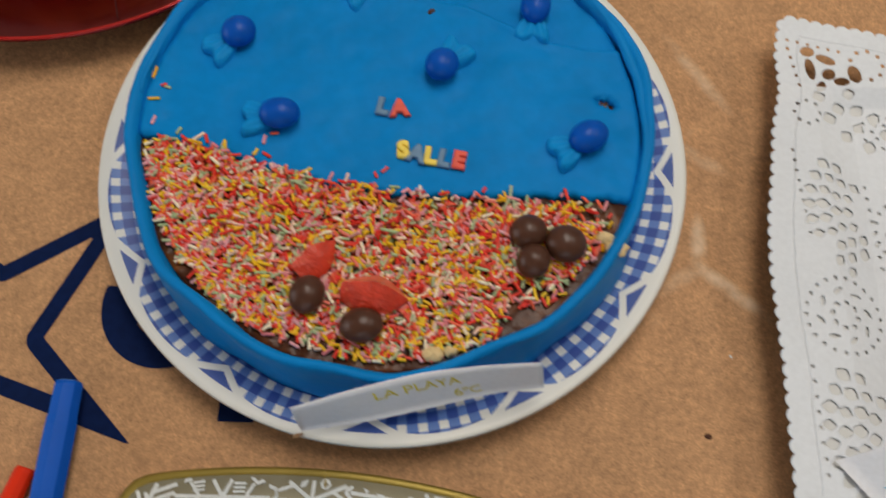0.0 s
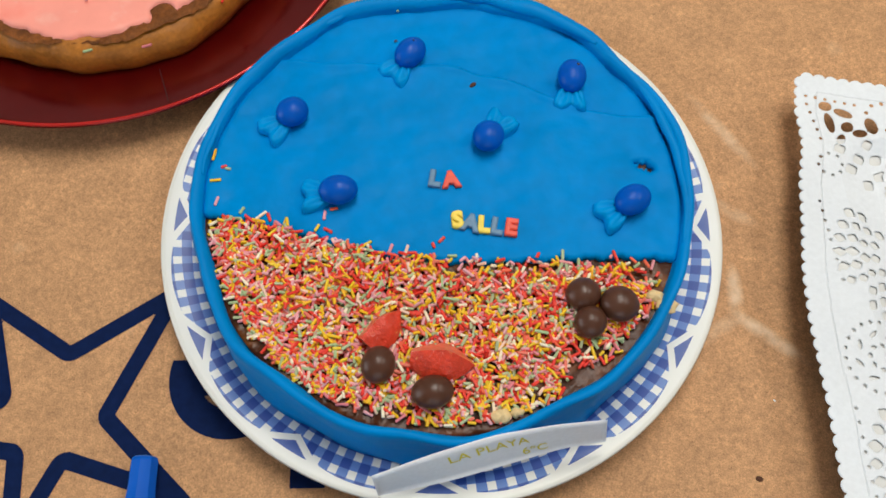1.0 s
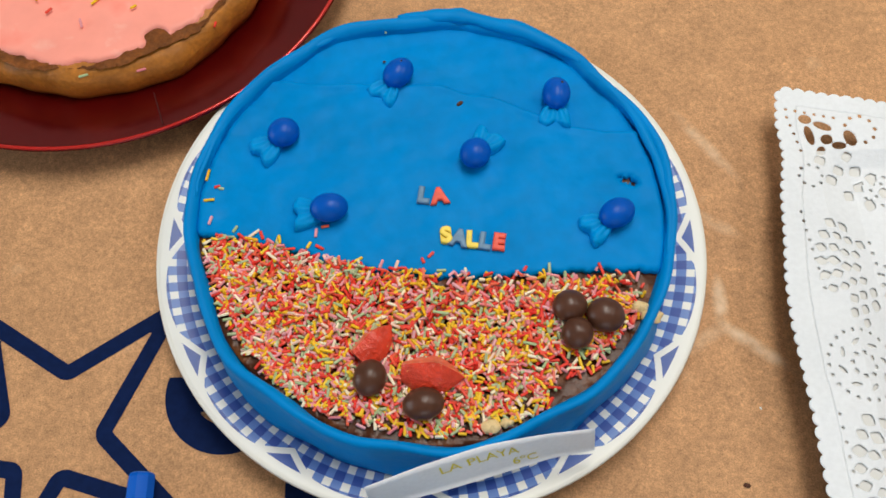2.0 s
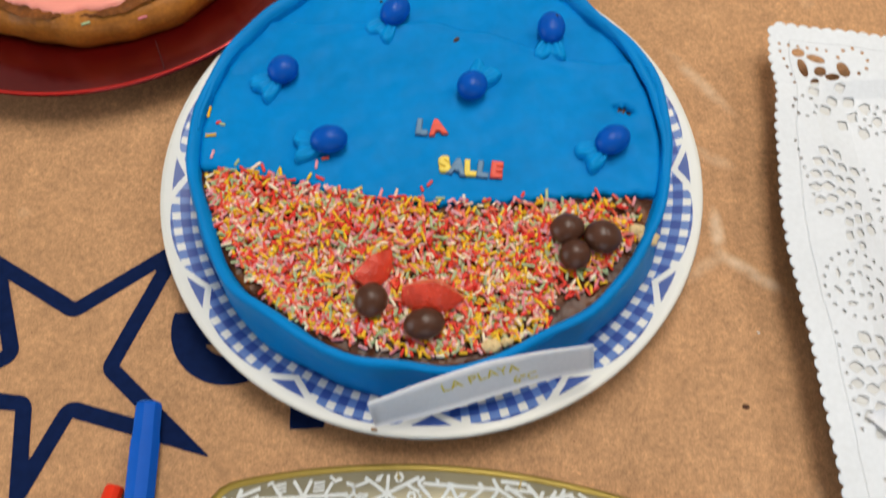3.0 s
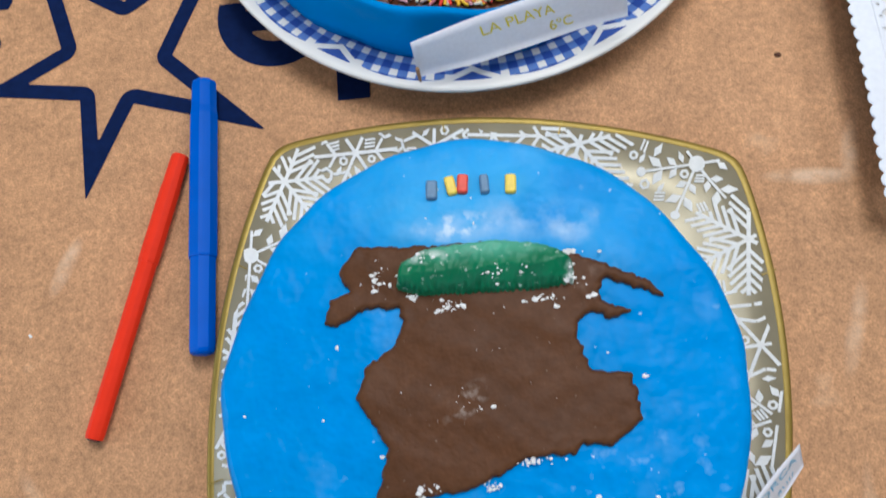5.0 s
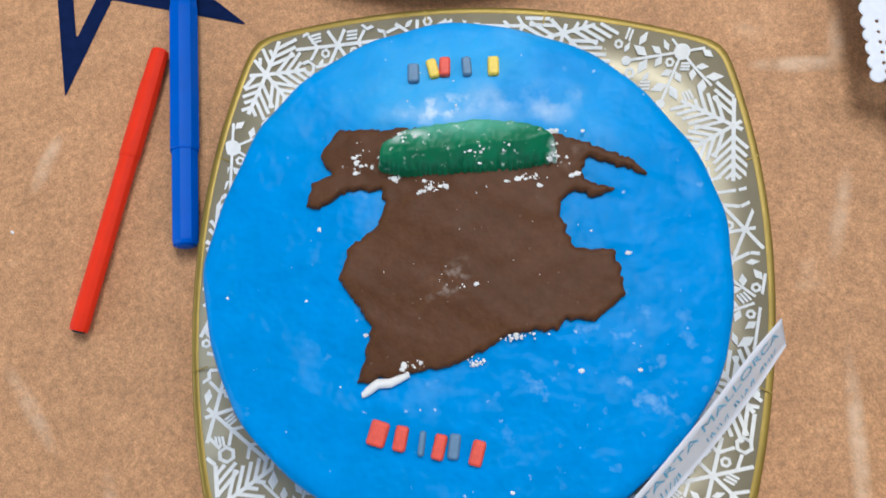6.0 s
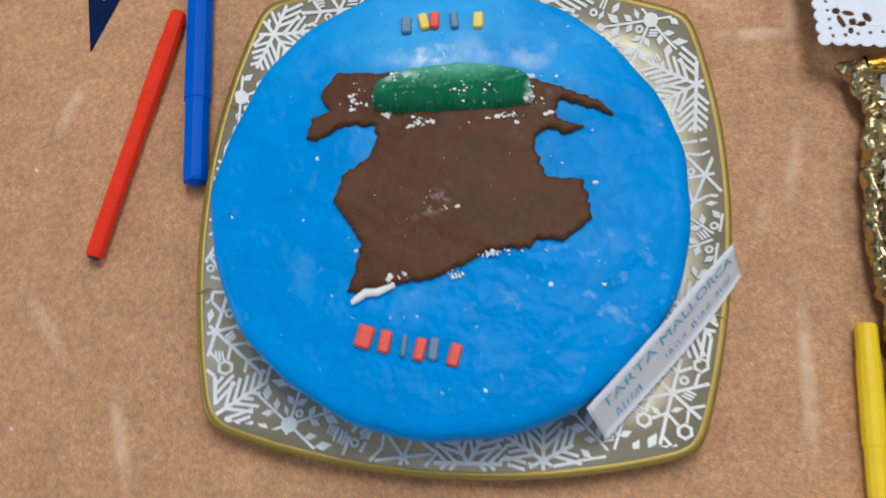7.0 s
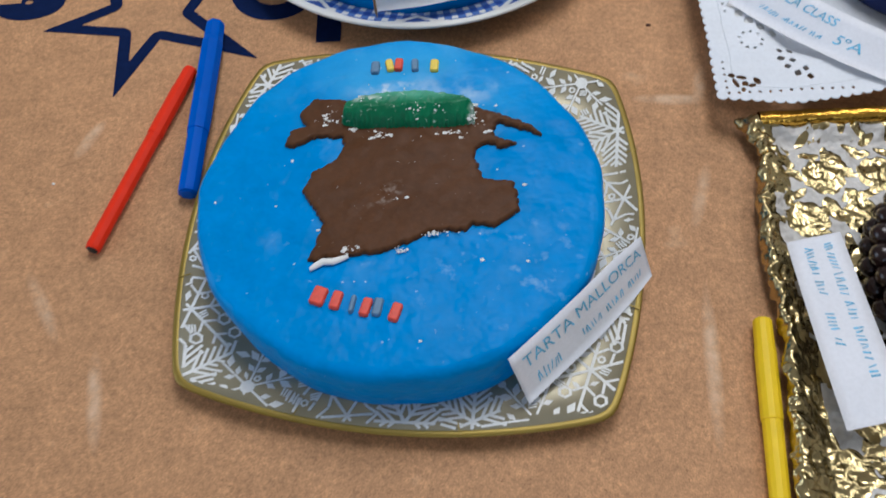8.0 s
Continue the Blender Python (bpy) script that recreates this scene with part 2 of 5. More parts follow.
PEN_RED = shade("red_plastic", (0.80, 0.035, 0.008), 0.42, spec=0.16, vary=((80, 0.05),), bump=((300, 0.05, 0.001),))
PEN_BLUE = shade("blue_plastic", (0.001, 0.10, 0.54), 0.42, spec=0.12, vary=((80, 0.05),), bump=((300, 0.05, 0.001),))
PEN_YELLOW = shade("yellow_plastic", (0.90, 0.62, 0.006), 0.45, spec=0.3, vary=((80, 0.05),), bump=((300, 0.05, 0.001),))
PEN_BLACK = shade("black_plug", (0.012, 0.012, 0.014), 0.5)
PEN_PALE = shade("pale_blue_plug", (0.12, 0.26, 0.55), 0.4)
CRUMB = shade("brown_crumb", (0.085, 0.030, 0.014), 0.8, bump=((900, 0.8, 0.001),))
NAVY = shade("navy_icing", (0.008, 0.016, 0.075), 0.6, spec=0.15, vary=((60, 0.15),), bump=((80, 0.4, 0.003),))


def plate_glaze():
    """White china with a printed band of blue gingham, cut by blue fans with white borders."""
    m = shade("gingham_china", (0.78, 0.77, 0.72), 0.36, vary=((30, 0.02),), bump=(), coat=0.08, spec=0.35)
    nt = m.node_tree
    n, link = nt.nodes, nt.links.new

    def op(kind, a, b=0.0, c=0.0):
        x = n.new("ShaderNodeMath")
        x.operation = kind
        for i, v in enumerate((a, b, c)):
            if isinstance(v, (int, float)):
                x.inputs[i].default_value = v
            else:
                link(v, x.inputs[i])
        return x.outputs[0]

    sep = n.new("ShaderNodeSeparateXYZ")
    link(n.new("ShaderNodeTexCoord").outputs["Object"], sep.inputs[0])
    x, y = sep.outputs[0], sep.outputs[1]
    r = op("SQRT", op("ADD", op("MULTIPLY", x, x), op("MULTIPLY", y, y)))
    turn = op("ADD", op("DIVIDE", op("ARCTAN2", y, x), 2 * math.pi), 1.0)
    sector = op("SUBTRACT", op("FRACT", op("ADD", op("MULTIPLY", turn, FANS), FAN_SHIFT)), 0.5)
    side = op("MULTIPLY", op("ABSOLUTE", sector), 2 * math.pi * 0.138 / FANS)
    fan = op("MULTIPLY", op("LESS_THAN", side, op("MULTIPLY", op("SUBTRACT", r, 0.1362), 1.7)), op("LESS_THAN", r, 0.1420))
    border = op("LESS_THAN", side, op("ADD", op("MULTIPLY", op("SUBTRACT", r, 0.1330), 1.75), 0.0008))
    far = op("MAXIMUM", op("SUBTRACT", 1.0, op("DIVIDE", side, 0.036)), 0.0)
    band = op("LESS_THAN", r, op("SUBTRACT", 0.1436, op("MULTIPLY", op("MULTIPLY", far, far), 0.006)))
    su = op("GREATER_THAN", op("FRACT", op("MULTIPLY", turn, 92.0)), 0.45)
    sv = op("GREATER_THAN", op("FRACT", op("MULTIPLY", r, 1 / 0.0092)), 0.45)
    checks = op("MULTIPLY", op("ADD", su, sv), 0.5)
    checks = op("MULTIPLY", op("MULTIPLY", checks, band), op("SUBTRACT", 1.0, border))
    level = op("MAXIMUM", checks, op("MULTIPLY", fan, 0.92))
    ramp = n.new("ShaderNodeValToRGB")
    tones = ((0.0, (0.78, 0.77, 0.72)), (0.5, (0.105, 0.20, 0.50)), (1.0, (0.024, 0.065, 0.30)))
    ramp.color_ramp.elements.new(0.5)
    for e, (p, c) in zip(ramp.color_ramp.elements, tones):
        e.position, e.color = p, (*c, 1)
    link(level, ramp.inputs[0])
    link(ramp.outputs[0], n["Principled BSDF"].inputs["Base Color"])
    return m


FANS, FAN_SHIFT = 12.0, 0.567
CHINA = plate_glaze()


# ---------- building helpers ----------
rng = np.random.default_rng(7)


def mesh_of(name, verts, faces, material, smooth=True):
    me = bpy.data.meshes.new(name)
    me.from_pydata([tuple(map(float, v)) for v in verts], [], [tuple(map(int, f)) for f in faces])
    me.materials.append(material)
    if smooth:
        me.polygons.foreach_set("use_smooth", [True] * len(me.polygons))
    me.update()
    return me


def thing(name, place, label, category, group="", kind=""):
    ob = new(name)
    ob.empty_display_size = 0.02
    ob.matrix_basis = place if isinstance(place, Matrix) else Matrix.Translation(place)
    return tagged(ob, label, category, group, kind)


def hang(name, me, parent, label="", local=False):
    """Links a mesh as a part; unless local, its vertices are given in the room's coordinates."""
    ob = new(name, me)
    ob.parent = parent
    if not local and parent.type == "EMPTY":
        ob.matrix_parent_inverse = parent.matrix_basis.inverted()
    return tagged(ob, label) if label else ob


def part(name, verts, faces, material, parent, label="", local=False, smooth=True):
    return hang(name, mesh_of(name, verts, faces, material, smooth), parent, label, local)


def box_mesh(x0, x1, y0, y1, z0, z1):
    v = [(x, y, z) for z in (z0, z1) for x, y in ((x0, y0), (x1, y0), (x1, y1), (x0, y1))]
    return v, [(3, 2, 1, 0), (4, 5, 6, 7), (0, 1, 5, 4), (1, 2, 6, 5), (2, 3, 7, 6), (3, 0, 4, 7)]


def join(*pieces):
    verts, faces = [], []
    for v, f in pieces:
        k = len(verts)
        verts += list(v)
        faces += [tuple(i + k for i in q) for q in f]
    return verts, faces


def moved(piece, m):
    return [m @ Vector(v) for v in piece[0]], piece[1]


def lathe(profile, seg=96, warp=None, close=False):
    """Turns (r, z) pairs round z; warp(angle, r, z) may move each ring point."""
    verts, faces = [], []
    for r, z in profile:
        for i in range(seg):
            a = 2 * math.pi * i / seg
            rr, zz = warp(a, r, z) if warp else (r, z)
            verts.append((rr * math.cos(a), rr * math.sin(a), zz))
    rows = len(profile)
    for j in range(rows - 1 + (1 if close else 0)):
        for i in range(seg):
            k, q = j % rows, (j + 1) % rows
            faces.append((k * seg + i, k * seg + (i + 1) % seg, q * seg + (i + 1) % seg, q * seg + i))
    if not close:
        if profile[0][0] > 1e-6:
            faces.append(tuple(range(seg))[::-1])
        if profile[-1][0] > 1e-6:
            faces.append(tuple((rows - 1) * seg + i for i in range(seg)))
    return verts, faces


def shifted(piece, x, y, z=0.0):
    return [(v[0] + x, v[1] + y, v[2] + z) for v in piece[0]], piece[1]


def ball(rx, ry, rz, seg=28, rows=16):
    prof = [(max(1e-5, math.sin(math.pi * j / rows)), -math.cos(math.pi * j / rows)) for j in range(rows + 1)]
    v, f = lathe(prof, seg)
    return [(a * rx, b * ry, c * rz) for a, b, c in v], f


def smooth_loop(points, per=6):
    """A closed smooth line through the points."""
    p = np.array(points, float)
    n = len(p)
    out = []
    for i in range(n):
        a, b, c, d = p[i - 1], p[i], p[(i + 1) % n], p[(i + 2) % n]
        for t in np.arange(per) / per:
            out.append(0.5 * (2 * b + (c - a) * t + (2 * a - 5 * b + 4 * c - d) * t * t + (3 * b - a - 3 * c + d) * t ** 3))
    return np.array(out)


def loop_distance(X, Y, loop):
    """Signed distance to a closed line, positive inside."""
    best = np.full(X.shape, 1e9)
    inside = np.zeros(X.shape, bool)
    for (ax, ay), (bx, by) in zip(loop, np.roll(loop, -1, 0)):
        dx, dy = bx - ax, by - ay
        t = np.clip(((X - ax) * dx + (Y - ay) * dy) / max(dx * dx + dy * dy, 1e-14), 0, 1)
        best = np.minimum(best, (X - ax - t * dx) ** 2 + (Y - ay - t * dy) ** 2)
        cross = (ay > Y) != (by > Y)
        inside ^= cross & (X < ax + (Y - ay) / (dy if abs(dy) > 1e-12 else 1e-12) * dx)
    d = np.sqrt(best)
    return np.where(inside, d, -d)


def wave(X, Y, size, seed=0.0):
    """Smooth random height, about -1 to 1, from a few crossing waves."""
    g = np.random.default_rng(int(seed * 10) + 3)
    h = np.zeros_like(X)
    for k in range(9):
        a, s, ph = g.uniform(0, 6.28), g.uniform(0.6, 1.9), g.uniform(0, 6.28)
        h = h + np.sin((X * math.cos(a) + Y * math.sin(a)) * 6.28 / size * s + ph) / (0.7 + s)
    return h / 4.0


def sheet(inside, height, bounds, cell, thick):
    """A sheet over the plan where inside(X, Y) > 0, its top at height(X, Y, d), with a rim of that thickness all round."""
    x0, x1, y0, y1 = bounds
    nx, ny = int((x1 - x0) / cell) + 1, int((y1 - y0) / cell) + 1
    gx, gy = np.meshgrid(x0 + np.arange(nx) * cell, y0 + np.arange(ny) * cell)
    mid = inside(gx[:-1, :-1] + cell / 2, gy[:-1, :-1] + cell / 2) > 0
    jj, ii = np.nonzero(mid)
    q = np.stack([jj * nx + ii, jj * nx + ii + 1, (jj + 1) * nx + ii + 1, (jj + 1) * nx + ii], 1)
    edges = np.concatenate([q[:, [k, (k + 1) % 4]] for k in range(4)])
    total = nx * ny
    key = edges[:, 0].astype(np.int64) * total + edges[:, 1]
    back = edges[:, 1].astype(np.int64) * total + edges[:, 0]
    rim = edges[~np.isin(key, back)]
    X, Y = gx.ravel().copy(), gy.ravel().copy()
    b = np.unique(rim)
    e = cell * 0.05
    for _ in range(3):
        f = inside(X[b], Y[b])
        fx = (inside(X[b] + e, Y[b]) - f) / e
        fy = (inside(X[b], Y[b] + e) - f) / e
        g2 = np.maximum(fx * fx + fy * fy, 0.2)
        step = np.clip(f / g2, -cell * 0.7, cell * 0.7)
        X[b] -= step * fx
        Y[b] -= step * fy
    used = np.unique(q)
    where = np.full(total, -1)
    where[used] = np.arange(len(used))
    U, V = X[used], Y[used]
    d = np.maximum(inside(U, V), 0)
    Z = height(U, V, d)
    verts = np.stack([U, V, Z], 1)
    faces = [tuple(r) for r in where[q]]
    if thick > 0:
        low = where[b]
        under = np.full(len(used), -1)
        under[low] = len(used) + np.arange(len(low))
        lower = verts[low].copy()
        lower[:, 2] -= thick
        verts = np.concatenate([verts, lower])
        for i, j in where[rim]:
            faces.append((j, i, under[i], under[j]))
    return verts, faces


def rounded(d, bevel, drop):
    t = np.clip(1 - d / bevel, 0, 1)
    return drop * (1 - np.sqrt(np.maximum(0, 1 - t * t)))


def text_mesh(text, size, depth, bevel=0.0):
    """Flat or raised lettering as vertices and faces, centred on the origin."""
    cu = bpy.data.curves.new("lettering", "FONT")
    cu.body, cu.size, cu.extrude, cu.bevel_depth = text, size, depth, bevel
    cu.align_x, cu.align_y, cu.resolution_u = "CENTER", "CENTER", 4
    cu.bevel_resolution = 2
    ob = bpy.data.objects.new("lettering", cu)
    me = ob.to_mesh()
    v = [tuple(p.co) for p in me.vertices]
    f = [tuple(p.vertices) for p in me.polygons]
    ob.to_mesh_clear()
    bpy.data.objects.remove(ob)
    bpy.data.curves.remove(cu)
    return v, f


# ---------- the room ----------
def block(name, x0, x1, y0, y1, z0, z1, material, label, category):
    ob = new(name, mesh_of(name, *box_mesh(x0, x1, y0, y1, z0, z1), material, False))
    return tagged(ob, label, category, kind="structure")


block("floor", -2.7, 3.3, -2.2, 3.2, -0.81, -0.76, FLOORING, "grey tiled floor under the table", "floor")
block("ceiling", -2.7, 3.3, -2.2, 3.2, 1.96, 2.01, CEILPAINT, "plain white plastered ceiling over the table", "ceiling")
block("wall_north", -2.6, 3.2, 3.1, 3.2, -0.76, 1.96, WALLPAINT, "plain cream painted wall behind the table", "wall")
south = join(box_mesh(-2.6, 3.2, -2.2, -2.1, -0.76, 0.18), box_mesh(-2.6, 3.2, -2.2, -2.1, 1.52, 1.96),
             box_mesh(-2.6, -0.48, -2.2, -2.1, 0.18, 1.52), box_mesh(1.28, 3.2, -2.2, -2.1, 0.18, 1.52))
tagged(new("wall_south", mesh_of("wall_south", *south, WALLPAINT, False)), "plain cream painted wall with a window opening", "wall", kind="structure")
block("wall_east", 3.2, 3.3, -2.2, 3.2, -0.76, 1.96, WALLPAINT, "plain cream painted side wall", "wall")
west = join(box_mesh(-2.7, -2.6, -2.2, 3.2, -0.76, 0.18), box_mesh(-2.7, -2.6, -2.2, 3.2, 1.52, 1.96),
            box_mesh(-2.7, -2.6, -2.2, -0.68, 0.18, 1.52), box_mesh(-2.7, -2.6, 1.08, 3.2, 0.18, 1.52))
tagged(new("wall_west", mesh_of("wall_west", *west, WALLPAINT, False)), "plain cream painted wall with a window opening", "wall", kind="structure")
for lx, ly in ((0.45, 1.05), (1.60, 0.85)):
    lamp = thing("ceiling_lamp", (lx, ly, 1.96), "white recessed ceiling lamp with a plain frame", "lamp", "ceiling lamps")
    for a in (box_mesh(lx - 0.32, lx - 0.285, ly - 0.62, ly + 0.62, 1.91, 1.96), box_mesh(lx + 0.285, lx + 0.32, ly - 0.62, ly + 0.62, 1.91, 1.96),
              box_mesh(lx - 0.285, lx + 0.285, ly - 0.62, ly - 0.585, 1.91, 1.96), box_mesh(lx - 0.285, lx + 0.285, ly + 0.585, ly + 0.62, 1.91, 1.96)):
        part("frame", *a, FRAME_WHITE, lamp, smooth=False)

# ---------- the table and its paper cover ----------
table = thing("table", (0.25, 0.4, -0.76), "long wooden table with steel legs under kraft paper", "table")
part("tabletop", *box_mesh(-0.75, 1.25, -0.16, 0.96, -0.035, -0.0045), WOOD, table, smooth=False)
for lx, ly in ((-0.68, -0.09), (1.18, -0.09), (-0.68, 0.89), (1.18, 0.89)):
    part("leg", *shifted(lathe([(0.018, -0.76), (0.018, -0.035)], 16), lx, ly), METAL, table)

def paper_z(X, Y):
    X, Y = np.asarray(X, float), np.asarray(Y, float)
    z = 0.0005 * wave(X, Y, 0.16, 1) + 0.00025 * wave(X, Y, 0.05, 2) - 0.0006
    for (ax, ay), (bx, by), h in CREASES:
        dx, dy = bx - ax, by - ay
        t = np.clip(((X - ax) * dx + (Y - ay) * dy) / (dx * dx + dy * dy), 0, 1)
        d2 = (X - ax - t * dx) ** 2 + (Y - ay - t * dy) ** 2
        z = z + 0.0013 * h * np.exp(-d2 / 0.0042 ** 2)
    return z


cover = thing("paper_table_cover", (0.25, 0.4, 0), "brown kraft paper table cover with creases and navy print", "table cover")
fine = np.arange(-0.10, 0.60, 0.0024)
xs = np.concatenate([np.linspace(-0.745, -0.11, 12), fine, np.linspace(0.61, 1.245, 12)])
ys = np.concatenate([np.linspace(-0.155, -0.03, 6), np.arange(-0.02, 0.76, 0.0024), np.linspace(0.77, 0.955, 6)])
GX, GY = np.meshgrid(xs, ys)
top = np.stack([GX.ravel(), GY.ravel(), paper_z(GX, GY).ravel()], 1)
nx = len(xs)
part("paper_sheet", top, [(j * nx + i, j * nx + i + 1, (j + 1) * nx + i + 1, (j + 1) * nx + i)
                          for j in range(len(ys) - 1) for i in range(nx - 1)], KRAFT, cover)


def printed(name, inside, bounds, cell=0.0012):
    v, f = sheet(inside, lambda x, y, d: paper_z(x, y) + 0.00035, bounds, cell, 0)
    return part(name, v, f, PRINT, cover, "navy blue print")


# a five-pointed star drawn as a thick outline
STAR = np.array([(-0.003, 0.499), (0.051, 0.464), (0.1135, 0.5040), (0.079, 0.427), (0.1305, 0.3765), (0.058, 0.400),
                 (0.0335, 0.3465), (0.028, 0.405), (-0.029, 0.4135), (0.016, 0.438)])
printed("printed_star", lambda X, Y: (lambda d: np.minimum(d, 0.0085 - d))(loop_distance(X, Y, STAR)), (-0.035, 0.135, 0.34, 0.505))


def ring_shape(cx, cy, rx, ry, width):
    def f(X, Y):
        k = np.sqrt(((X - cx) / rx) ** 2 + ((Y - cy) / ry) ** 2)
        d = (1 - k) * min(rx, ry)
        return np.minimum(d, width - d)
    return f


def bar_shape(x0, x1, y0, y1):
    return lambda X, Y: np.minimum(np.minimum(X - x0, x1 - X), np.minimum(Y - y0, y1 - Y))


def either(*shapes):
    return lambda X, Y: np.max([s(X, Y) for s in shapes], 0)


# plain thick curves and bars of the same print
hoop = ring_shape(0.137, 0.446, 0.0325, 0.0325, 0.0155)
printed("printed_curve", either(lambda X, Y: np.minimum(hoop(X, Y), 0.455 - Y), bar_shape(0.112, 0.165, 0.436, 0.449)), (0.10, 0.175, 0.41, 0.46))
printed("printed_bar", bar_shape(0.1695, 0.187, 0.389, 0.47), (0.165, 0.19, 0.385, 0.475))
hook = ring_shape(-0.040, 0.480, 0.027, 0.028, 0.0165)
printed("printed_curve", lambda X, Y: np.minimum(hook(X, Y), np.maximum(Y - 0.467, -0.050 - X)), (-0.07, -0.01, 0.45, 0.51))
hook2 = ring_shape(-0.046, 0.4445, 0.027, 0.0185, 0.0165)
printed("printed_curve", lambda X, Y: np.minimum(hook2(X, Y), np.maximum(X + 0.052, 0.444 - Y)), (-0.075, -0.015, 0.424, 0.466))


# ---------- the blue and white plate with the beach cake ----------
PX, PY = 0.2468, 0.5245
plate = thing("dinner_plate", (PX, PY, 0), "white china plate with blue gingham rim under the cake", "plate")
china = lathe([(1e-4, 0.003), (0.060, 0.003), (0.062, 0.0005), (0.072, 0.0005), (0.075, 0.003), (0.105, 0.006), (0.128, 0.0125), (0.1468, 0.0185),
               (0.1486, 0.0200), (0.1479, 0.0216), (0.1456, 0.0214), (0.128, 0.0160), (0.106, 0.0098), (0.095, 0.0075), (1e-4, 0.0070)], 144)
part("plate_body", *china, CHINA, plate, local=True)

TOP = 0.0505


def cake_r(a):
    return (0.1243 + 0.0010 * math.sin(2 * a + 1.0) + 0.0008 * math.sin(3 * a + 0.4) + 0.0009 * math.sin(7 * a) + 0.0005 * math.sin(13 * a + 2))


cake = thing("beach_cake", (PX, PY, 0.008), "round blue fondant cake half covered with chocolate and sprinkles", "cake")


def band_warp(a, r, z):
    back = 0.5 + 0.5 * math.sin(a - 0.15)
    lift = 0.0008 * math.sin(3 * a + 1) + 0.0005 * math.sin(8 * a + 0.5) + 0.0002 * math.sin(17 * a)
    lift += 0.0016 * math.exp(-((a - 1.02) / 0.10) ** 2)
    k = max(0.0, min(1.0, (z - 0.02) / 0.03))
    rr = r + cake_r(a) - 0.1243 + 0.0006 * math.sin(21 * a + z * 300) * (1 - 0.5 * k) + 0.0009 * math.sin(11 * a + 90 * z)
    if r < 0.121:
        rr -= 0.0022 * back
    return rr, z + lift * k + 0.0022 * back * k * (1 if r < 0.125 else 0.6)


wall = lathe([(0.1150, 0.0090), (0.1285, 0.0160), (0.1278, 0.0215), (0.1262, 0.0330), (0.1254, 0.0440), (0.1250, 0.0490), (0.1246, 0.0520), (0.1234, 0.0534),
              (0.1216, 0.0532), (0.1204, 0.0516), (0.1198, 0.0490), (0.1190, 0.0430), (0.1150, 0.0400)], 220, band_warp, close=True)
part("fondant_wall", *shifted(wall, PX, PY), FONDANT_WALL, cake, "blue fondant band with a rolled rim")


def rolled(name, a0, a1, r0, z0, thick, lean=0.0):
    """A soft rope of fondant lying along the rim between two angles."""
    n, seg = 60, 14
    v, f = [], []
    for i in range(n + 1):
        t = i / n
        a = a0 + (a1 - a0) * t
        w = thick * (0.12 + 0.88 * math.sin(math.pi * min(1, max(0.0, t * 0.96 + 0.02))) ** 0.5) * (1 + 0.35 * noise.noise((a * 5, r0 * 90, 0)) + 0.18 * noise.noise((a * 16, r0 * 90, 3)))
        rc = r0 + lean * t + 0.0016 * noise.noise((a * 6, 4.0, r0 * 90))
        for k in range(seg):
            b = 2 * math.pi * k / seg
            v.append((PX + (rc + w * math.cos(b)) * math.cos(a), PY + (rc + w * math.cos(b)) * math.sin(a), z0 + 0.75 * w * math.sin(b)))
    for i in range(n):
        for k in range(seg):
            f.append((i * seg + k, i * seg + (k + 1) % seg, (i + 1) * seg + (k + 1) % seg, (i + 1) * seg + k))
    f += [tuple(range(seg))[::-1], tuple(n * seg + k for k in range(seg))]
    return part(name, v, f, FONDANT_WALL, cake)


rolled("fondant_roll", 0.80, 1.70, 0.1222, 0.0535, 0.0050, 0.0)
rolled("fondant_roll", -0.25, 0.92, 0.1210, 0.0528, 0.0027, 0.001)
rolled("fondant_roll", 1.62, 3.05, 0.1215, 0.0528, 0.0026, 0.0)


def shore(x):
    """How far the fondant sheet reaches to the front, over x."""
    return np.interp(x, (0.118, 0.130, 0.151, 0.171, 0.197, 0.219, 0.247, 0.272, 0.303, 0.329, 0.376),
                     (0.517, 0.515, 0.511, 0.506, 0.497, 0.4915, 0.488, 0.4872, 0.488, 0.489, 0.487)) + 0.0006 * np.sin(x * 420) + 0.0004 * np.sin(x * 1100)


def fold(x):
    return np.interp(x, (0.12, 0.160, 0.213, 0.257, 0.293, 0.323, 0.355, 0.38), (0.603, 0.603, 0.599, 0.597, 0.584, 0.569, 0.565, 0.562)) + 0.0008 * np.sin(x * 160)


def in_cake(X, Y, gap):
    return 0.1243 - gap - np.hypot(X - PX, Y - PY)


def relief(X, Y):
    return 0.0017 * wave(X, Y, 0.060, 4) + 0.0008 * wave(X, Y, 0.022, 5)


BOX = (PX - 0.126, PX + 0.126, PY - 0.126, PY + 0.126)
PITS = ((0.3500, 0.5400, 0.0028), (0.3530, 0.5376, 0.0022), (0.3462, 0.5415, 0.0012))


def sheet_area(X, Y):
    d = np.minimum(np.minimum(in_cake(X, Y, 0.005), Y - shore(X)), fold(X) + 0.004 - Y)
    for hx, hy, hr in PITS:
        d = np.minimum(d, np.hypot(X - hx, (Y - hy) * 1.5) - hr + 0.0008 * np.sin(np.arctan2(Y - hy, X - hx) * 5))
    return d


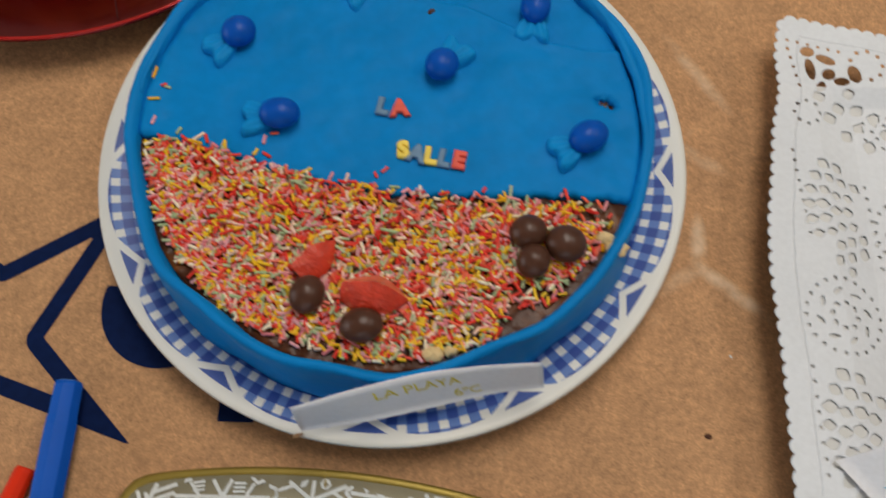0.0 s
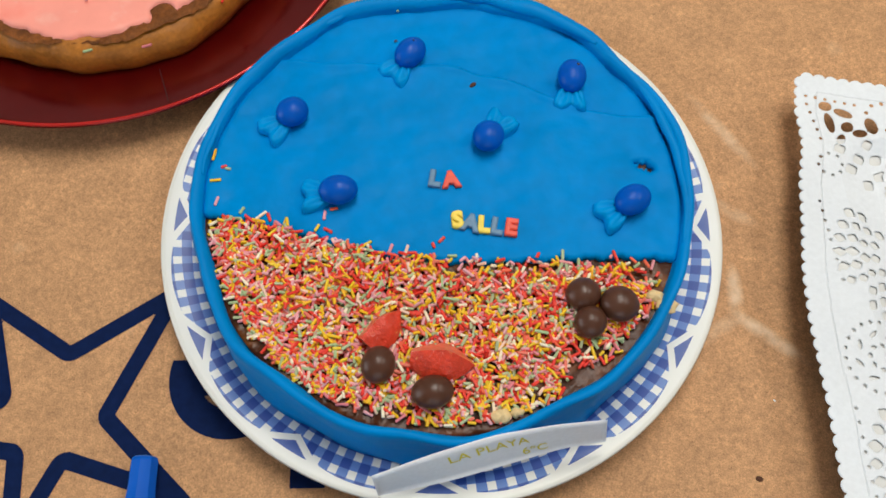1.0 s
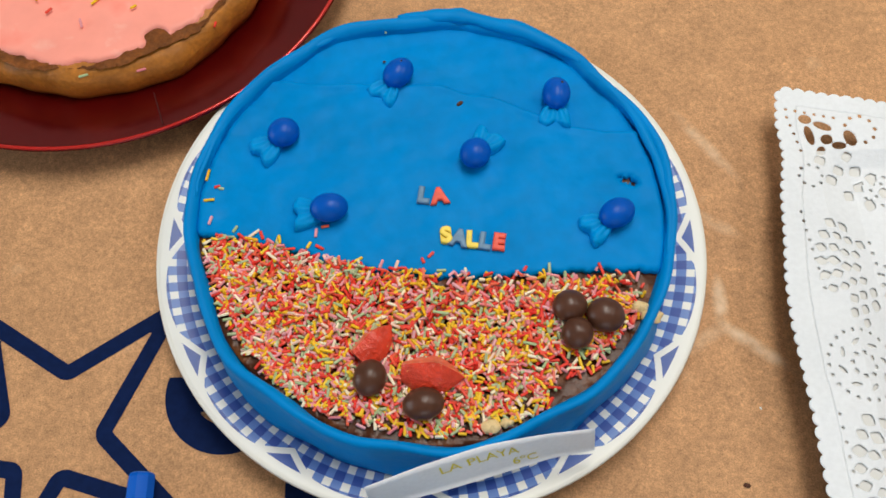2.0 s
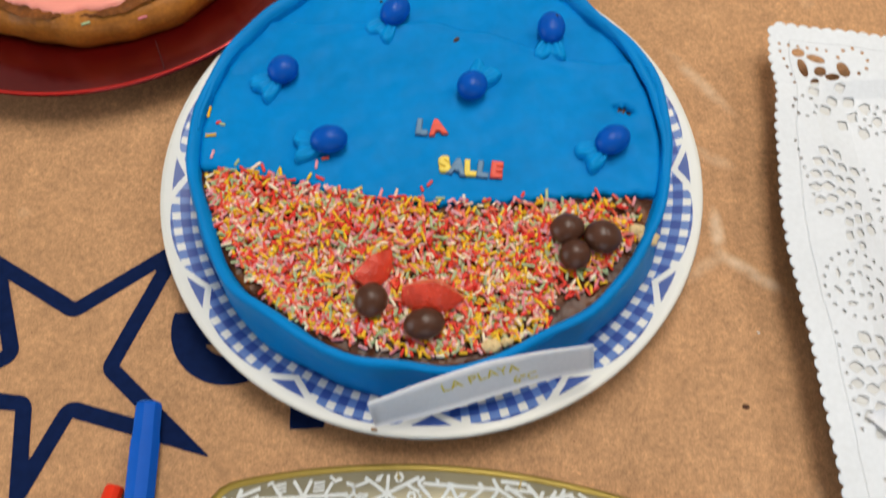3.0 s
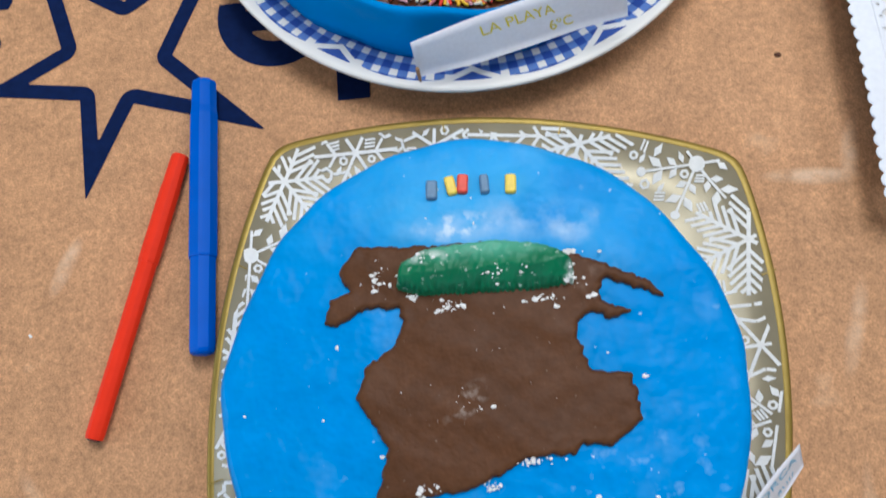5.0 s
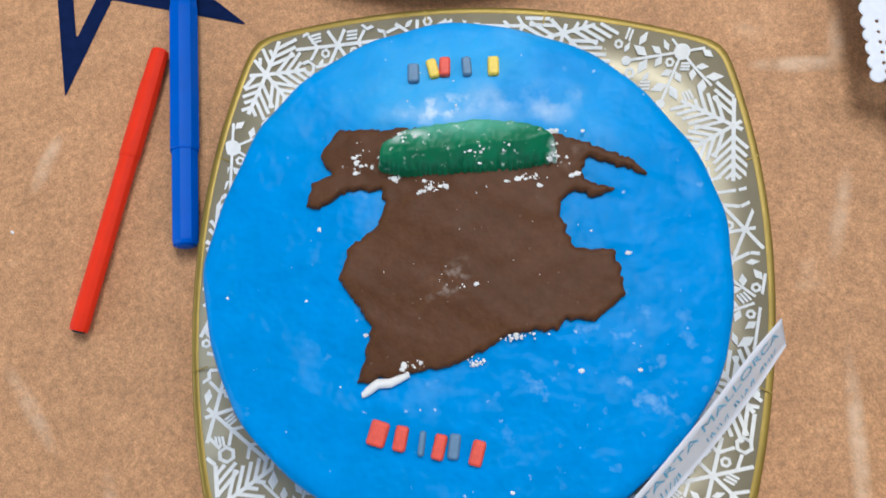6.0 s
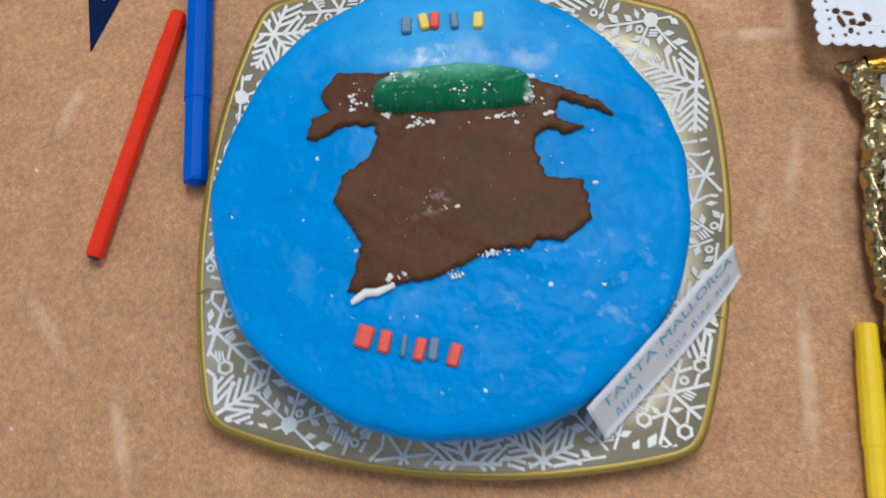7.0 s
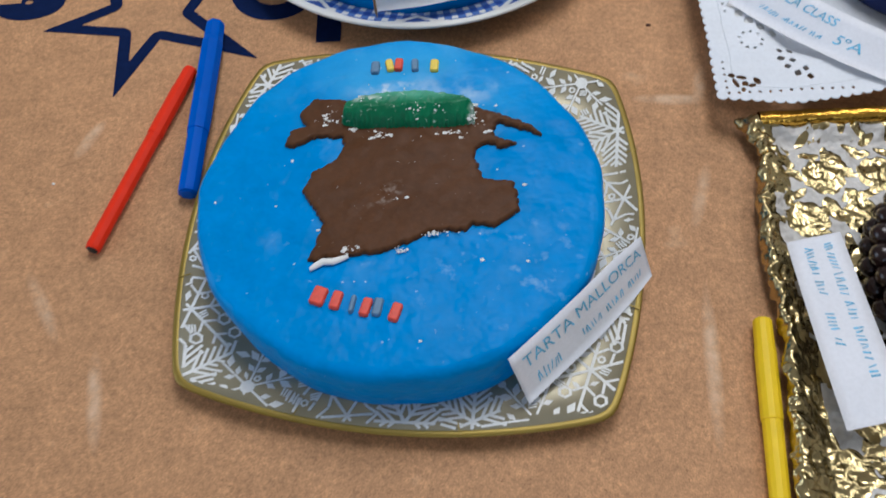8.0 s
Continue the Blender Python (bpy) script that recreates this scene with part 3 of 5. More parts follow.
part("fondant_sheet", *sheet(sheet_area, lambda X, Y, d: TOP + relief(X, Y) + 0.0013 * np.exp(-((fold(X) + 0.002 - Y) / 0.0026) ** 2) - rounded(d, 0.0022, 0.0014), BOX, 0.0014, 0.004), FONDANT, cake,
     "smooth blue fondant sheet")
part("fondant_sheet", *sheet(lambda X, Y: np.minimum(in_cake(X, Y, 0.005), Y - fold(X)),
                             lambda X, Y, d: TOP - 0.0013 + relief(X, Y), BOX, 0.0016, 0.003), FONDANT, cake, "smooth blue fondant sheet")
part("chocolate_layer", *sheet(lambda X, Y: np.minimum(in_cake(X, Y, 0.004), 0.565 - Y),
                               lambda X, Y, d: 0.0462 + 0.0011 * wave(X, Y, 0.02, 6) + 0.0006 * wave(X, Y, 0.007, 7), BOX, 0.0018, 0.01), CHOC_TOP, cake,
     "dark glossy chocolate glaze")

# creamy smears where the filling shows
for sx, sy, sr in ((0.3525, 0.4640, 0.0048), (0.3475, 0.4690, 0.004), (0.2715, 0.4125, 0.0042), (0.2790, 0.4140, 0.003)):
    v, f = ball(sr * 1.15, sr * 0.8, 0.0026, 22, 10)
    v = [(x * (1 + 0.35 * noise.noise((x * 500 + sx * 999, y * 500, 1))), y * (1 + 0.45 * noise.noise((x * 500, y * 500 + sy * 999, 5))), z * (1 + 0.5 * noise.noise((x * 700, y * 700, 9)))) for x, y, z in v]
    part("cream_smear", *shifted((v, f), sx, sy, 0.0485), ICING_CREAM, cake, "pale cream filling")


v, f = ball(0.0040, 0.0016, 0.0046, 18, 10)
v = [(x * (1 + 0.2 * math.sin(900 * z)), y, z * (1 + 0.2 * math.sin(800 * x))) for x, y, z in v]
part("cream_smear", *moved((v, f), pose(0.1428, 0.4538, 0.0405, 0, 0, -56)), ICING_CREAM, cake, "pale cream showing through the band")


def rod(length, radius):
    v, f = [], []
    for x, r in ((-length / 2, radius * 0.75), (-length / 2 + radius * 0.4, radius), (length / 2 - radius * 0.4, radius), (length / 2, radius * 0.75)):
        v += [(x, r * math.cos(k * math.pi / 3), r * math.sin(k * math.pi / 3)) for k in range(6)]
    for j in range(3):
        f += [(j * 6 + k, j * 6 + (k + 1) % 6, j * 6 + 6 + (k + 1) % 6, j * 6 + 6 + k) for k in range(6)]
    return v, f + [tuple(range(6))[::-1], tuple(range(18, 24))]


def strewn(count):
    """Places and turns of sprinkles over the open half of the cake, thinner towards the front rim and the far corner."""
    spots = []
    while len(spots) < count:
        x, y = rng.uniform(PX - 0.118, PX + 0.118), rng.uniform(PY - 0.118, PY + 0.002)
        d = float(in_cake(np.float64(x), np.float64(y), 0.0085))
        up = float(shore(np.float64(x))) - y
        if d < 0 or up < -0.0015:
            continue
        keep = 1.0
        if d < 0.013:
            side = math.atan2(y - PY, x - PX)
            keep = 0.70 + 0.30 * d / 0.013 if side < -1.9 else 0.38 + 0.55 * d / 0.013 if side < -1.2 else 0.20 + 0.7 * d / 0.013
        if x > 0.335 and up < 0.012:
            keep *= 0.12
        if x > 0.30 and y < 0.447 and d < 0.03:
            keep *= 0.35
        if up < 0.004:
            keep *= 0.6
        if x > 0.250 and x < 0.335 and up < 0.005:
            keep *= 0.35
        if rng.random() > keep:
            continue
        layer = rng.random()
        heap = max(0.0, 0.5 + 0.9 * float(wave(np.float64(x), np.float64(y), 0.030, 31)) + 0.5 * float(wave(np.float64(x), np.float64(y), 0.012, 32)))
        if heap < 0.12 and rng.random() < 0.5:
            continue
        z = 0.0478 + (0.0030 + 0.0034 * min(1.4, heap)) * layer * min(1.0, max(0.15, d / 0.02))
        spots.append((x, y, z, rng.uniform(0, 180), rng.normal(0, 17) * (0.4 + layer), rng.choice(5)))
    return spots


RODS = [rod(l, 0.00078) for l in (0.0040, 0.0048, 0.0056, 0.0066, 0.0030)]
ROD_MESHES = [mesh_of("sprinkle", *r, SPRINKLE_ONE, False) for r in RODS]
spots = strewn(6000)
spots.sort(key=lambda s: -s[2])
for x, y, z, turn, tip, kind in spots[:290]:
    ob = hang("sprinkle", ROD_MESHES[kind], cake)
    ob.matrix_basis = pose(x, y, z + 0.0004, 0, tip, turn)
ALL_V, ALL_F = [], []
for x, y, z, turn, tip, kind in spots[290:]:
    v, f = moved(RODS[kind], pose(x, y, z, 0, tip, turn))
    k = len(ALL_V)
    ALL_V += v
    ALL_F += [tuple(i + k for i in q) for q in f]
tagged(part("sprinkle_layer", ALL_V, ALL_F, SPRINKLE, cake, "dense red, yellow, pink, white and green sugar sprinkles", smooth=False), kind="stuff")

# stray sprinkles on the blue sheet
stray = thing("stray_sprinkles", (0.16, 0.52, TOP), "a few coloured sugar sprinkles strewn on blue fondant", "sprinkles", kind="stuff")
SV, SF = [], []
STRAYS = ((0.1365, 0.5410, 20), (0.1385, 0.5400, -15), (0.1310, 0.5480, 80), (0.1330, 0.5330, 5), (0.1345, 0.5215, 75), (0.1475, 0.5160, 60),
          (0.1570, 0.5135, 40), (0.1610, 0.5125, 110), (0.1885, 0.5125, 85), (0.1850, 0.5060, 60), (0.1905, 0.5045, 150), (0.1700, 0.5100, 100),
          (0.2210, 0.4945, 70), (0.2090, 0.4970, 30), (0.2460, 0.4990, 45), (0.2420, 0.4960, 110), (0.2510, 0.4905, 0), (0.2400, 0.4900, 5),
          (0.2240, 0.6390, 90), (0.1930, 0.5160, 10))
for x, y, turn in STRAYS:
    v, f = moved(RODS[rng.choice(5)], pose(x, y, TOP + float(relief(np.float64(x), np.float64(y))) + 0.0007, 0, 0, turn))
    k = len(SV)
    SV += v
    SF += [tuple(i + k for i in q) for q in f]
part("sprinkles", SV, SF, SPRINKLE, stray, smooth=False)


# ---------- sweets on the beach cake ----------
def tail_outline(X, Y):
    """A little fan of fondant behind the body: two rounded lobes with a notch."""
    a = np.arctan2(Y, -X)
    r = np.hypot(X, Y)
    return 0.0182 - 0.0030 * np.exp(-(a / 0.22) ** 2) - r - 0.03 * np.maximum(0, np.abs(a) - 0.50) + 0.0006 * np.sin(a * 9)


def fish(place, round_body, eye=None):
    ob = thing("candy_fish", place, "fish made of a blue sugar egg and fondant tail", "sweet", "candy fish on the cake")
    tail = sheet(tail_outline, lambda X, Y, d: 0.0046 - rounded(d, 0.0026, 0.0026) + 0.0007 * np.sin(np.arctan2(Y, -X) * 14), (-0.022, 0.001, -0.014, 0.014), 0.0009, 0.0030)
    part("tail", *tail, FONDANT_PALE, ob, "paler blue fondant tail", local=True)
    body = ball(0.0086 if round_body else 0.0097, 0.0080 if round_body else 0.0076, 0.0066)
    shell = part("body", *shifted(body, 0.0015, 0, 0.0060), CANDY_BLUE, ob, "glossy dark blue sugar egg", local=True)
    if eye:
        part("eye", *shifted(ball(0.0009, 0.0009, 0.0006, 10, 6), eye[0], eye[1], 0.0116), DARK_CHOC, shell, "dark speck for an eye", local=True)
    return ob


FISH = (((0.194, 0.5235), (0.177, 0.5225), 0), ((0.339, 0.516), (0.326, 0.509), 0), ((0.2715, 0.555), (0.282, 0.570), 1),
        ((0.230, 0.605), (0.221, 0.594), 0, (0.0052, 0.0006)), ((0.316, 0.589), (0.314, 0.573), 0, (0.0050, -0.0022)), ((0.169, 0.569), (0.159, 0.561), 1))
for (bx, by), (tx, ty), fat, *eye in FISH:
    z = TOP + float(relief(np.float64(bx), np.float64(by))) - (0.0013 if by > float(fold(np.float64(bx))) else 0)
    fish(pose(bx, by, z, 0, 0, math.degrees(math.atan2(by - ty, bx - tx))), fat, *eye)

SWEETS = ((0.312, 0.468, 0.0090, 0.0083, 20), (0.3285, 0.4640, 0.0098, 0.0089, -10), (0.3145, 0.4545, 0.0083, 0.0079, 60),
          (0.2155, 0.436, 0.0092, 0.0082, 70), (0.2415, 0.4225, 0.0102, 0.0080, 5))
for sx, sy, ra, rb, turn in SWEETS:
    ob = thing("chocolate_sweet", pose(sx, sy, 0.0490, rng.uniform(-8, 8), rng.uniform(-8, 8), turn), "round milk chocolate sweet with a smooth shell", "sweet", "chocolate sweets on the cake")
    v, f = ball(ra * 0.96, rb * 0.96, 0.0060, 30, 18)
    v = [(x, y, z * (1 + 0.18 * (1 - (x / ra) ** 2))) for x, y, z in v]
    part("sweet_shell", *shifted((v, f), 0, 0, 0.0062), CHOC, ob, local=True)


def strawberry(place, size, blunt, tall):
    """A wedge cut from a strawberry: a bulging skin, two flat cut faces meeting in a ridge, blunt at one end."""
    ob = thing("strawberry_piece", place, "cut wedge of red strawberry lying on sprinkles", "fruit", "strawberry pieces")
    rows, seg = 18, 10
    skin, cut = [], []
    for j in range(rows + 1):
        t = j / rows
        w = size * 0.85 * (blunt + (0.44 - blunt) * math.sin(math.pi * min(1.0, t / 0.62) / 2)) * max(0.03, 1 - max(0.0, (t - 0.45) / 0.55) ** 1.7)
        x = size * (0.5 - t) * (1 + 0.02 * math.sin(9 * t))
        h = tall * w * (1 + 0.06 * math.sin(11 * t + 1))
        low, ridge, back = (-w, -0.10 * w), (0.30 * w, h), (0.85 * w, -0.10 * w)
        for k in range(seg + 1):
            u = k / seg
            bulge = 0.20 * w * math.sin(math.pi * u) * (1 + 0.15 * math.sin(6 * u + 8 * t))
            skin.append((x, -low[0] - (ridge[0] - low[0]) * u + bulge * 0.8, low[1] + (ridge[1] - low[1]) * u + bulge * 0.6))
        for u in (0.0, 0.25, 0.5, 0.75, 1.0):
            dip = 0.05 * w * math.sin(math.pi * u) * math.sin(7 * t)
            cut.append((x, -ridge[0] - (back[0] - ridge[0]) * u, ridge[1] + (back[1] - ridge[1]) * u + dip))
    n = seg + 1
    part("skin", skin, [(j * n + k, j * n + k + 1, j * n + n + k + 1, j * n + n + k) for j in range(rows) for k in range(seg)], STRAW, ob, local=True)
    faces = [(j * 5 + k, j * 5 + k + 1, j * 5 + 6 + k, j * 5 + 5 + k) for j in range(rows) for k in range(4)]
    m = len(cut)
    part("cut_face", cut + skin[:n], faces + [tuple(range(m, m + n)) + (4,)], STRAW_CUT, ob, "pale red cut face", local=True, smooth=False)
    return ob


strawberry(pose(0.2185, 0.4535, 0.0535, 4, 6, 226), 0.0225, 0.40, 0.95)
strawberry(pose(0.2455, 0.4368, 0.0540, -4, 0, 172), 0.0295, 0.20, 0.95)

# sugar letters
WORDS = (("L", 0.2430, 0.5320, -10, L_BLUE, "grey-blue"), ("A", 0.2512, 0.5312, 6, L_RED, "red"),
         ("S", 0.2540, 0.5090, 4, L_YELLOW, "yellow"), ("A", 0.2604, 0.5075, -14, L_BLUE, "grey-blue"), ("L", 0.2668, 0.5065, -6, L_YELLOW, "yellow"),
         ("L", 0.2732, 0.5055, -12, L_BLUE, "grey-blue"), ("E", 0.2802, 0.5045, -10, L_RED, "red"))
for ch, lx, ly, turn, material, tone in WORDS:
    z = TOP + float(relief(np.float64(lx), np.float64(ly)))
    ob = thing("sugar_letter", pose(lx, ly, z + 0.0013, 0, 0, turn), tone + " sugar letter stuck on blue fondant", "letter", "sugar letters on the beach cake")
    part("letter_body", *text_mesh(ch, 0.0112, 0.0006, 0.00095), material, ob, local=True)

for lx, ly, s, turn in ((0.2640, 0.5890, 0.0022, 40), (0.2230, 0.6180, 0.0010, 0)):
    ob = thing("crumb", pose(lx, ly, TOP - 0.0002, 0, 0, turn), "tiny dark brown crumb lying on blue fondant", "crumb")
    part("crumb_body", *ball(s, s * 0.55, s * 0.5, 10, 6), CRUMB, ob, local=True)


# ---------- paper strips with writing ----------
def strip_thing(label, spine_top, spine_low, group="paper name strips", cells=40):
    """A strip of paper between two smooth edge lines, as a thing, with a map from (u, v) on it to space."""
    a, b = np.array(spine_top, float), np.array(spine_low, float)

    def along(p, u):
        t = u * (len(p) - 1)
        return np.stack([np.interp(t, np.arange(len(p)), p[:, k]) for k in range(3)], -1)

    def at(u, v, lift=0.0):
        def raw(u):
            return along(b, u) * (1 - v) + along(a, u) * v
        h = 0.06
        p = (raw(np.clip(u - h, 0, 1)) + 2 * raw(np.clip(u, 0, 1)) + raw(np.clip(u + h, 0, 1))) / 4 if h < u < 1 - h else raw(np.clip(u, 0, 1))
        t = along(a, min(1, u + 0.02)) - along(a, max(0, u - 0.02))
        s = along(a, u) - along(b, u)
        nrm = np.cross(t, s)
        return p + nrm / max(np.linalg.norm(nrm), 1e-12) * lift

    ob = thing("paper_strip", tuple(at(0.5, 0.0)), label, "paper label", group)
    v, f = [], []
    m = 5
    for side in (0.00012, -0.00012):
        for i in range(cells + 1):
            for j in range(m + 1):
                v.append(at(i / cells, j / m, side))
    n = (cells + 1) * (m + 1)
    for i in range(cells):
        for j in range(m):
            q = i * (m + 1) + j
            f.append((q, q + m + 1, q + m + 2, q + 1))
            f.append((n + q, n + q + 1, n + q + m + 2, n + q + m + 1))
    for i in range(cells):
        for q0 in (i * (m + 1), i * (m + 1) + m):
            f.append((q0, q0 + m + 1, n + q0 + m + 1, n + q0))
    for q0 in (0, cells * (m + 1)):
        f += [(q0 + j, q0 + j + 1, n + q0 + j + 1, n + q0 + j) for j in range(m)]
    paper = part("paper", v, f, PAPER, ob)
    return paper, at, float(np.linalg.norm(a - np.roll(a, 1, 0), axis=1)[1:].sum()), float(np.linalg.norm(a[0] - b[0]))


def write(ob, at, length, high, text, u, v, size, material, slant=0.0, name="writing"):
    vs, fs = text_mesh(text, size, 0.0)
    out = [at(u + (x + slant * y) / length, min(0.97, max(0.03, v + y / high)), 0.0004) for x, y, _ in vs]
    part(name, out, fs, material, ob, smooth=False)


def scribble(ob, at, length, high, u0, u1, v, tall, material, seed):
    """Plain thin bars, set in groups like words, where handwriting stands that is not to be read."""
    g = np.random.default_rng(seed)
    u, left = u0, int(g.integers(5, 10))
    while u < u1:
        w = g.uniform(0.0005, 0.0010) / length
        slant = g.uniform(-0.0010, 0.0022) / length
        low, top = v - tall * g.uniform(0.34, 0.55), v + tall * g.uniform(0.34, 0.60)
        vs = []
        for i in range(4):
            for vv, lean in ((low, 0.0), (top, slant)):
                vs.append(at(u + lean + w * i / 3, min(0.97, max(0.03, vv)), 0.0004))
        part("ink_bar", vs, [(2 * i, 2 * i + 2, 2 * i + 3, 2 * i + 1) for i in range(3)], material, ob, smooth=False)
        left -= 1
        u += w + g.uniform(0.0009, 0.0019) / length + (0.0034 / length if left == 0 else 0)
        left = left or int(g.integers(5, 10))


strip, at, ln, hi = strip_thing("white paper strip with yellow handwriting against the cake",
                                ((0.2140, 0.3855, 0.0575), (0.240, 0.3945, 0.0570), (0.268, 0.4025, 0.0565), (0.294, 0.4065, 0.0560), (0.3180, 0.4085, 0.0560)),
                                ((0.2155, 0.3805, 0.0330), (0.246, 0.3865, 0.0300), (0.276, 0.3945, 0.0290), (0.300, 0.4010, 0.0290), (0.3215, 0.4040, 0.0300)))
write(strip, at, ln, 0.027, "LA PLAYA", 0.46, 0.66, 0.0082, INK_YELLOW)
write(strip, at, ln, 0.027, "6\u00baC", 0.64, 0.30, 0.0085, INK_YELLOW)
part("toothpick", *moved(lathe([(0.0002, -0.012), (0.0009, -0.006), (0.0009, 0.012)], 8), pose(0.216, 0.3775, 0.0400, 12, 0, 0)), WOOD, strip.parent, "thin wooden toothpick under the paper")

# ---------- the red plate with the pink tart ----------
RX, RY = 0.0345, 0.7510
charger = thing("charger_plate", (RX, RY, 0), "shiny dark red metallic plate under a pink tart", "plate")
red = lathe([(1e-4, 0.001), (0.110, 0.001), (0.118, 0.004), (0.160, 0.0195), (0.1685, 0.0225), (0.1695, 0.0240), (0.1680, 0.0250), (0.1655, 0.0240),
             (0.150, 0.0185), (0.118, 0.0075), (0.110, 0.0050), (1e-4, 0.0045)], 144)
part("plate_body", *red, RED_PLATE, charger, local=True)
# thin added ring, coloured as the light glancing off the rim
part("plate_rim", *lathe([(0.1678 + 0.0011 * math.cos(b), 0.0247 + 0.0009 * math.sin(b)) for b in [2 * math.pi * k / 8 for k in range(8)]], 144, close=True), RED_GLINT, charger, "brighter red rim", local=True)
sa, ca = math.sin(radians(-68.6)), math.cos(radians(-68.6))
seam = [(r * ca - o * sa, r * sa + o * ca, z) for r, z in ((0.132, 0.0129), (0.150, 0.0190), (0.164, 0.0240)) for o in (-0.0004, 0.0004)]
part("plate_seam", seam, [(0, 1, 3, 2), (2, 3, 5, 4)], SEAM, charger, "thin seam in the lacquer", local=True)

tart = thing("pink_tart", (RX, RY, 0.005), "round tart with pink icing and browned crust", "tart")
TX, TY = 0.0385, 0.7375


def crust_warp(a, r, z):
    return r * (1 + 0.012 * math.sin(5 * a + 1) + 0.008 * math.sin(11 * a) + 0.006 * math.sin(23 * a)), z + 0.0012 * math.sin(7 * a) * (z > 0.01)


crust = lathe([(1e-4, 0.0048), (0.099, 0.0048), (0.1090, 0.0080), (0.1115, 0.0150), (0.1102, 0.0230), (0.1065, 0.0280), (0.1000, 0.0298), (0.08, 0.030), (1e-4, 0.030)], 150, crust_warp)
part("crust", *shifted(crust, TX, TY), CRUST, tart, "golden brown crust")
part("crust_top", *sheet(lambda X, Y: 0.1050 + 0.0012 * np.sin(13 * np.arctan2(Y - TY, X - TX)) + 0.0015 * wave(X, Y, 0.008, 41) - np.hypot(X - TX, Y - TY),
                         lambda X, Y, d: 0.0302 + 0.0010 * wave(X, Y, 0.010, 42), (TX - 0.108, TX + 0.108, TY - 0.108, TY + 0.02), 0.0018, 0.0), CRUST_TOP, tart, "darker browned top of the crust")


def icing_area(X, Y):
    a = np.arctan2(Y - TY, X - TX)
    r = np.hypot(X - TX, Y - TY)
    edge = 0.1000 + 0.0016 * np.sin(7 * a)
    d = edge - r + 0.0022 * wave(X, Y, 0.017, 43) + 0.0016 * wave(X, Y, 0.006, 44)
    return np.minimum(d, np.hypot((X - 0.0880) * 0.95, Y - 0.6520) - 0.0085 + 0.0022 * wave(X, Y, 0.009, 45))


part("icing", *sheet(icing_area, lambda X, Y, d: 0.0325 + 0.0012 * wave(X, Y, 0.05, 9) - rounded(d, 0.003, 0.0020), (TX - 0.11, TX + 0.14, TY - 0.11, TY + 0.11), 0.0017, 0.003), PINK, tart, "glossy pink icing")
TV, TF = [], []
for i in range(26):
    a, r = rng.uniform(-2.6, -0.4), 0.1 * math.sqrt(rng.uniform(0.1, 0.55))
    x, y = TX + r * math.cos(a), TY + r * math.sin(a)
    v, f = moved(RODS[rng.choice(5)], pose(x, y, 0.0345, 0, 0, rng.uniform(0, 180)))
    k = len(TV)
    TV += v
    TF += [tuple(j + k for j in q) for q in f]
for a, r, z in ((-1.75, 0.1125, 0.0075), (-1.20, 0.1090, 0.0245), (-1.02, 0.1170, 0.0090), (-0.95, 0.1190, 0.0095), (-0.88, 0.1160, 0.0088), (-1.5, 0.1075, 0.0280), (-0.72, 0.1080, 0.0270)):
    v, f = moved(RODS[rng.choice(5)], pose(TX + r * math.cos(a), TY + r * math.sin(a), z, 0, 0, rng.uniform(0, 180)))
    k = len(TV)
    TV += v
    TF += [tuple(j + k for j in q) for q in f]
tagged(part("sprinkles", TV, TF, SPRINKLE, tart, "few coloured sprinkles", smooth=False), kind="stuff")

# ---------- the gold platter ----------
GXC, GYC, GTURN, GA = 0.2384, 0.2310, -7.2, 0.1346


def square_r(a, size):
    """Radius of a square with bowed sides and round corners."""
    c, s = abs(math.cos(a)), abs(math.sin(a))
    big = 2.9 * size
    lo, hi = 0.5 * size, 1.5 * size
    for _ in range(30):
        r = (lo + hi) / 2
        d1 = big - math.hypot(r * c - (size - big), r * s)
        d2 = big - math.hypot(r * s - (size - big), r * c)
        k = 0.022 * size
        soft_least = -k * math.log(math.exp(-d1 / k) + math.exp(-d2 / k))
        lo, hi = (r, hi) if soft_least > 0 else (lo, r)
    return r


platter = thing("gold_platter", pose(GXC, GYC, 0, 0, 0, GTURN), "square gold cardboard platter with white snowflake print", "platter")
RIM = [(0.0, 0.0010), (0.70, 0.0010), (0.80, 0.0036), (0.974, 0.0104), (0.988, 0.0108), (0.999, 0.0102), (1.0, 0.0108), (0.993, 0.0116), (0.980, 0.0117),
       (0.974, 0.0114), (0.80, 0.0050), (0.70, 0.0026), (0.0, 0.0024)]


def platter_rows(rows):
    v, f = [], []
    seg = 200
    for k, z in rows:
        for i in range(seg):
            a = 2 * math.pi * i / seg
            r = max(1e-4, square_r(a, GA) * k)
            w = 0.0005 * math.sin(5 * a) * (k > 0.9)
            v.append((r * math.cos(a), r * math.sin(a), z + w))
    for j in range(len(rows) - 1):
        f += [(j * seg + i, j * seg + (i + 1) % seg, (j + 1) * seg + (i + 1) % seg, (j + 1) * seg + i) for i in range(seg)]
    return v, f


part("platter_body", *platter_rows([RIM[k] for k in (0, 1, 2, 3)] + [(0.974, 0.0114), (0.80, 0.0050), (0.70, 0.0026), (0.0, 0.0024)]), FOILPLATE, platter, "champagne coloured foil", local=True)
part("platter_rim", *platter_rows([RIM[k] for k in (3, 4, 5, 6, 7, 8, 9)]), GOLD, platter, "plain gold edge", local=True)


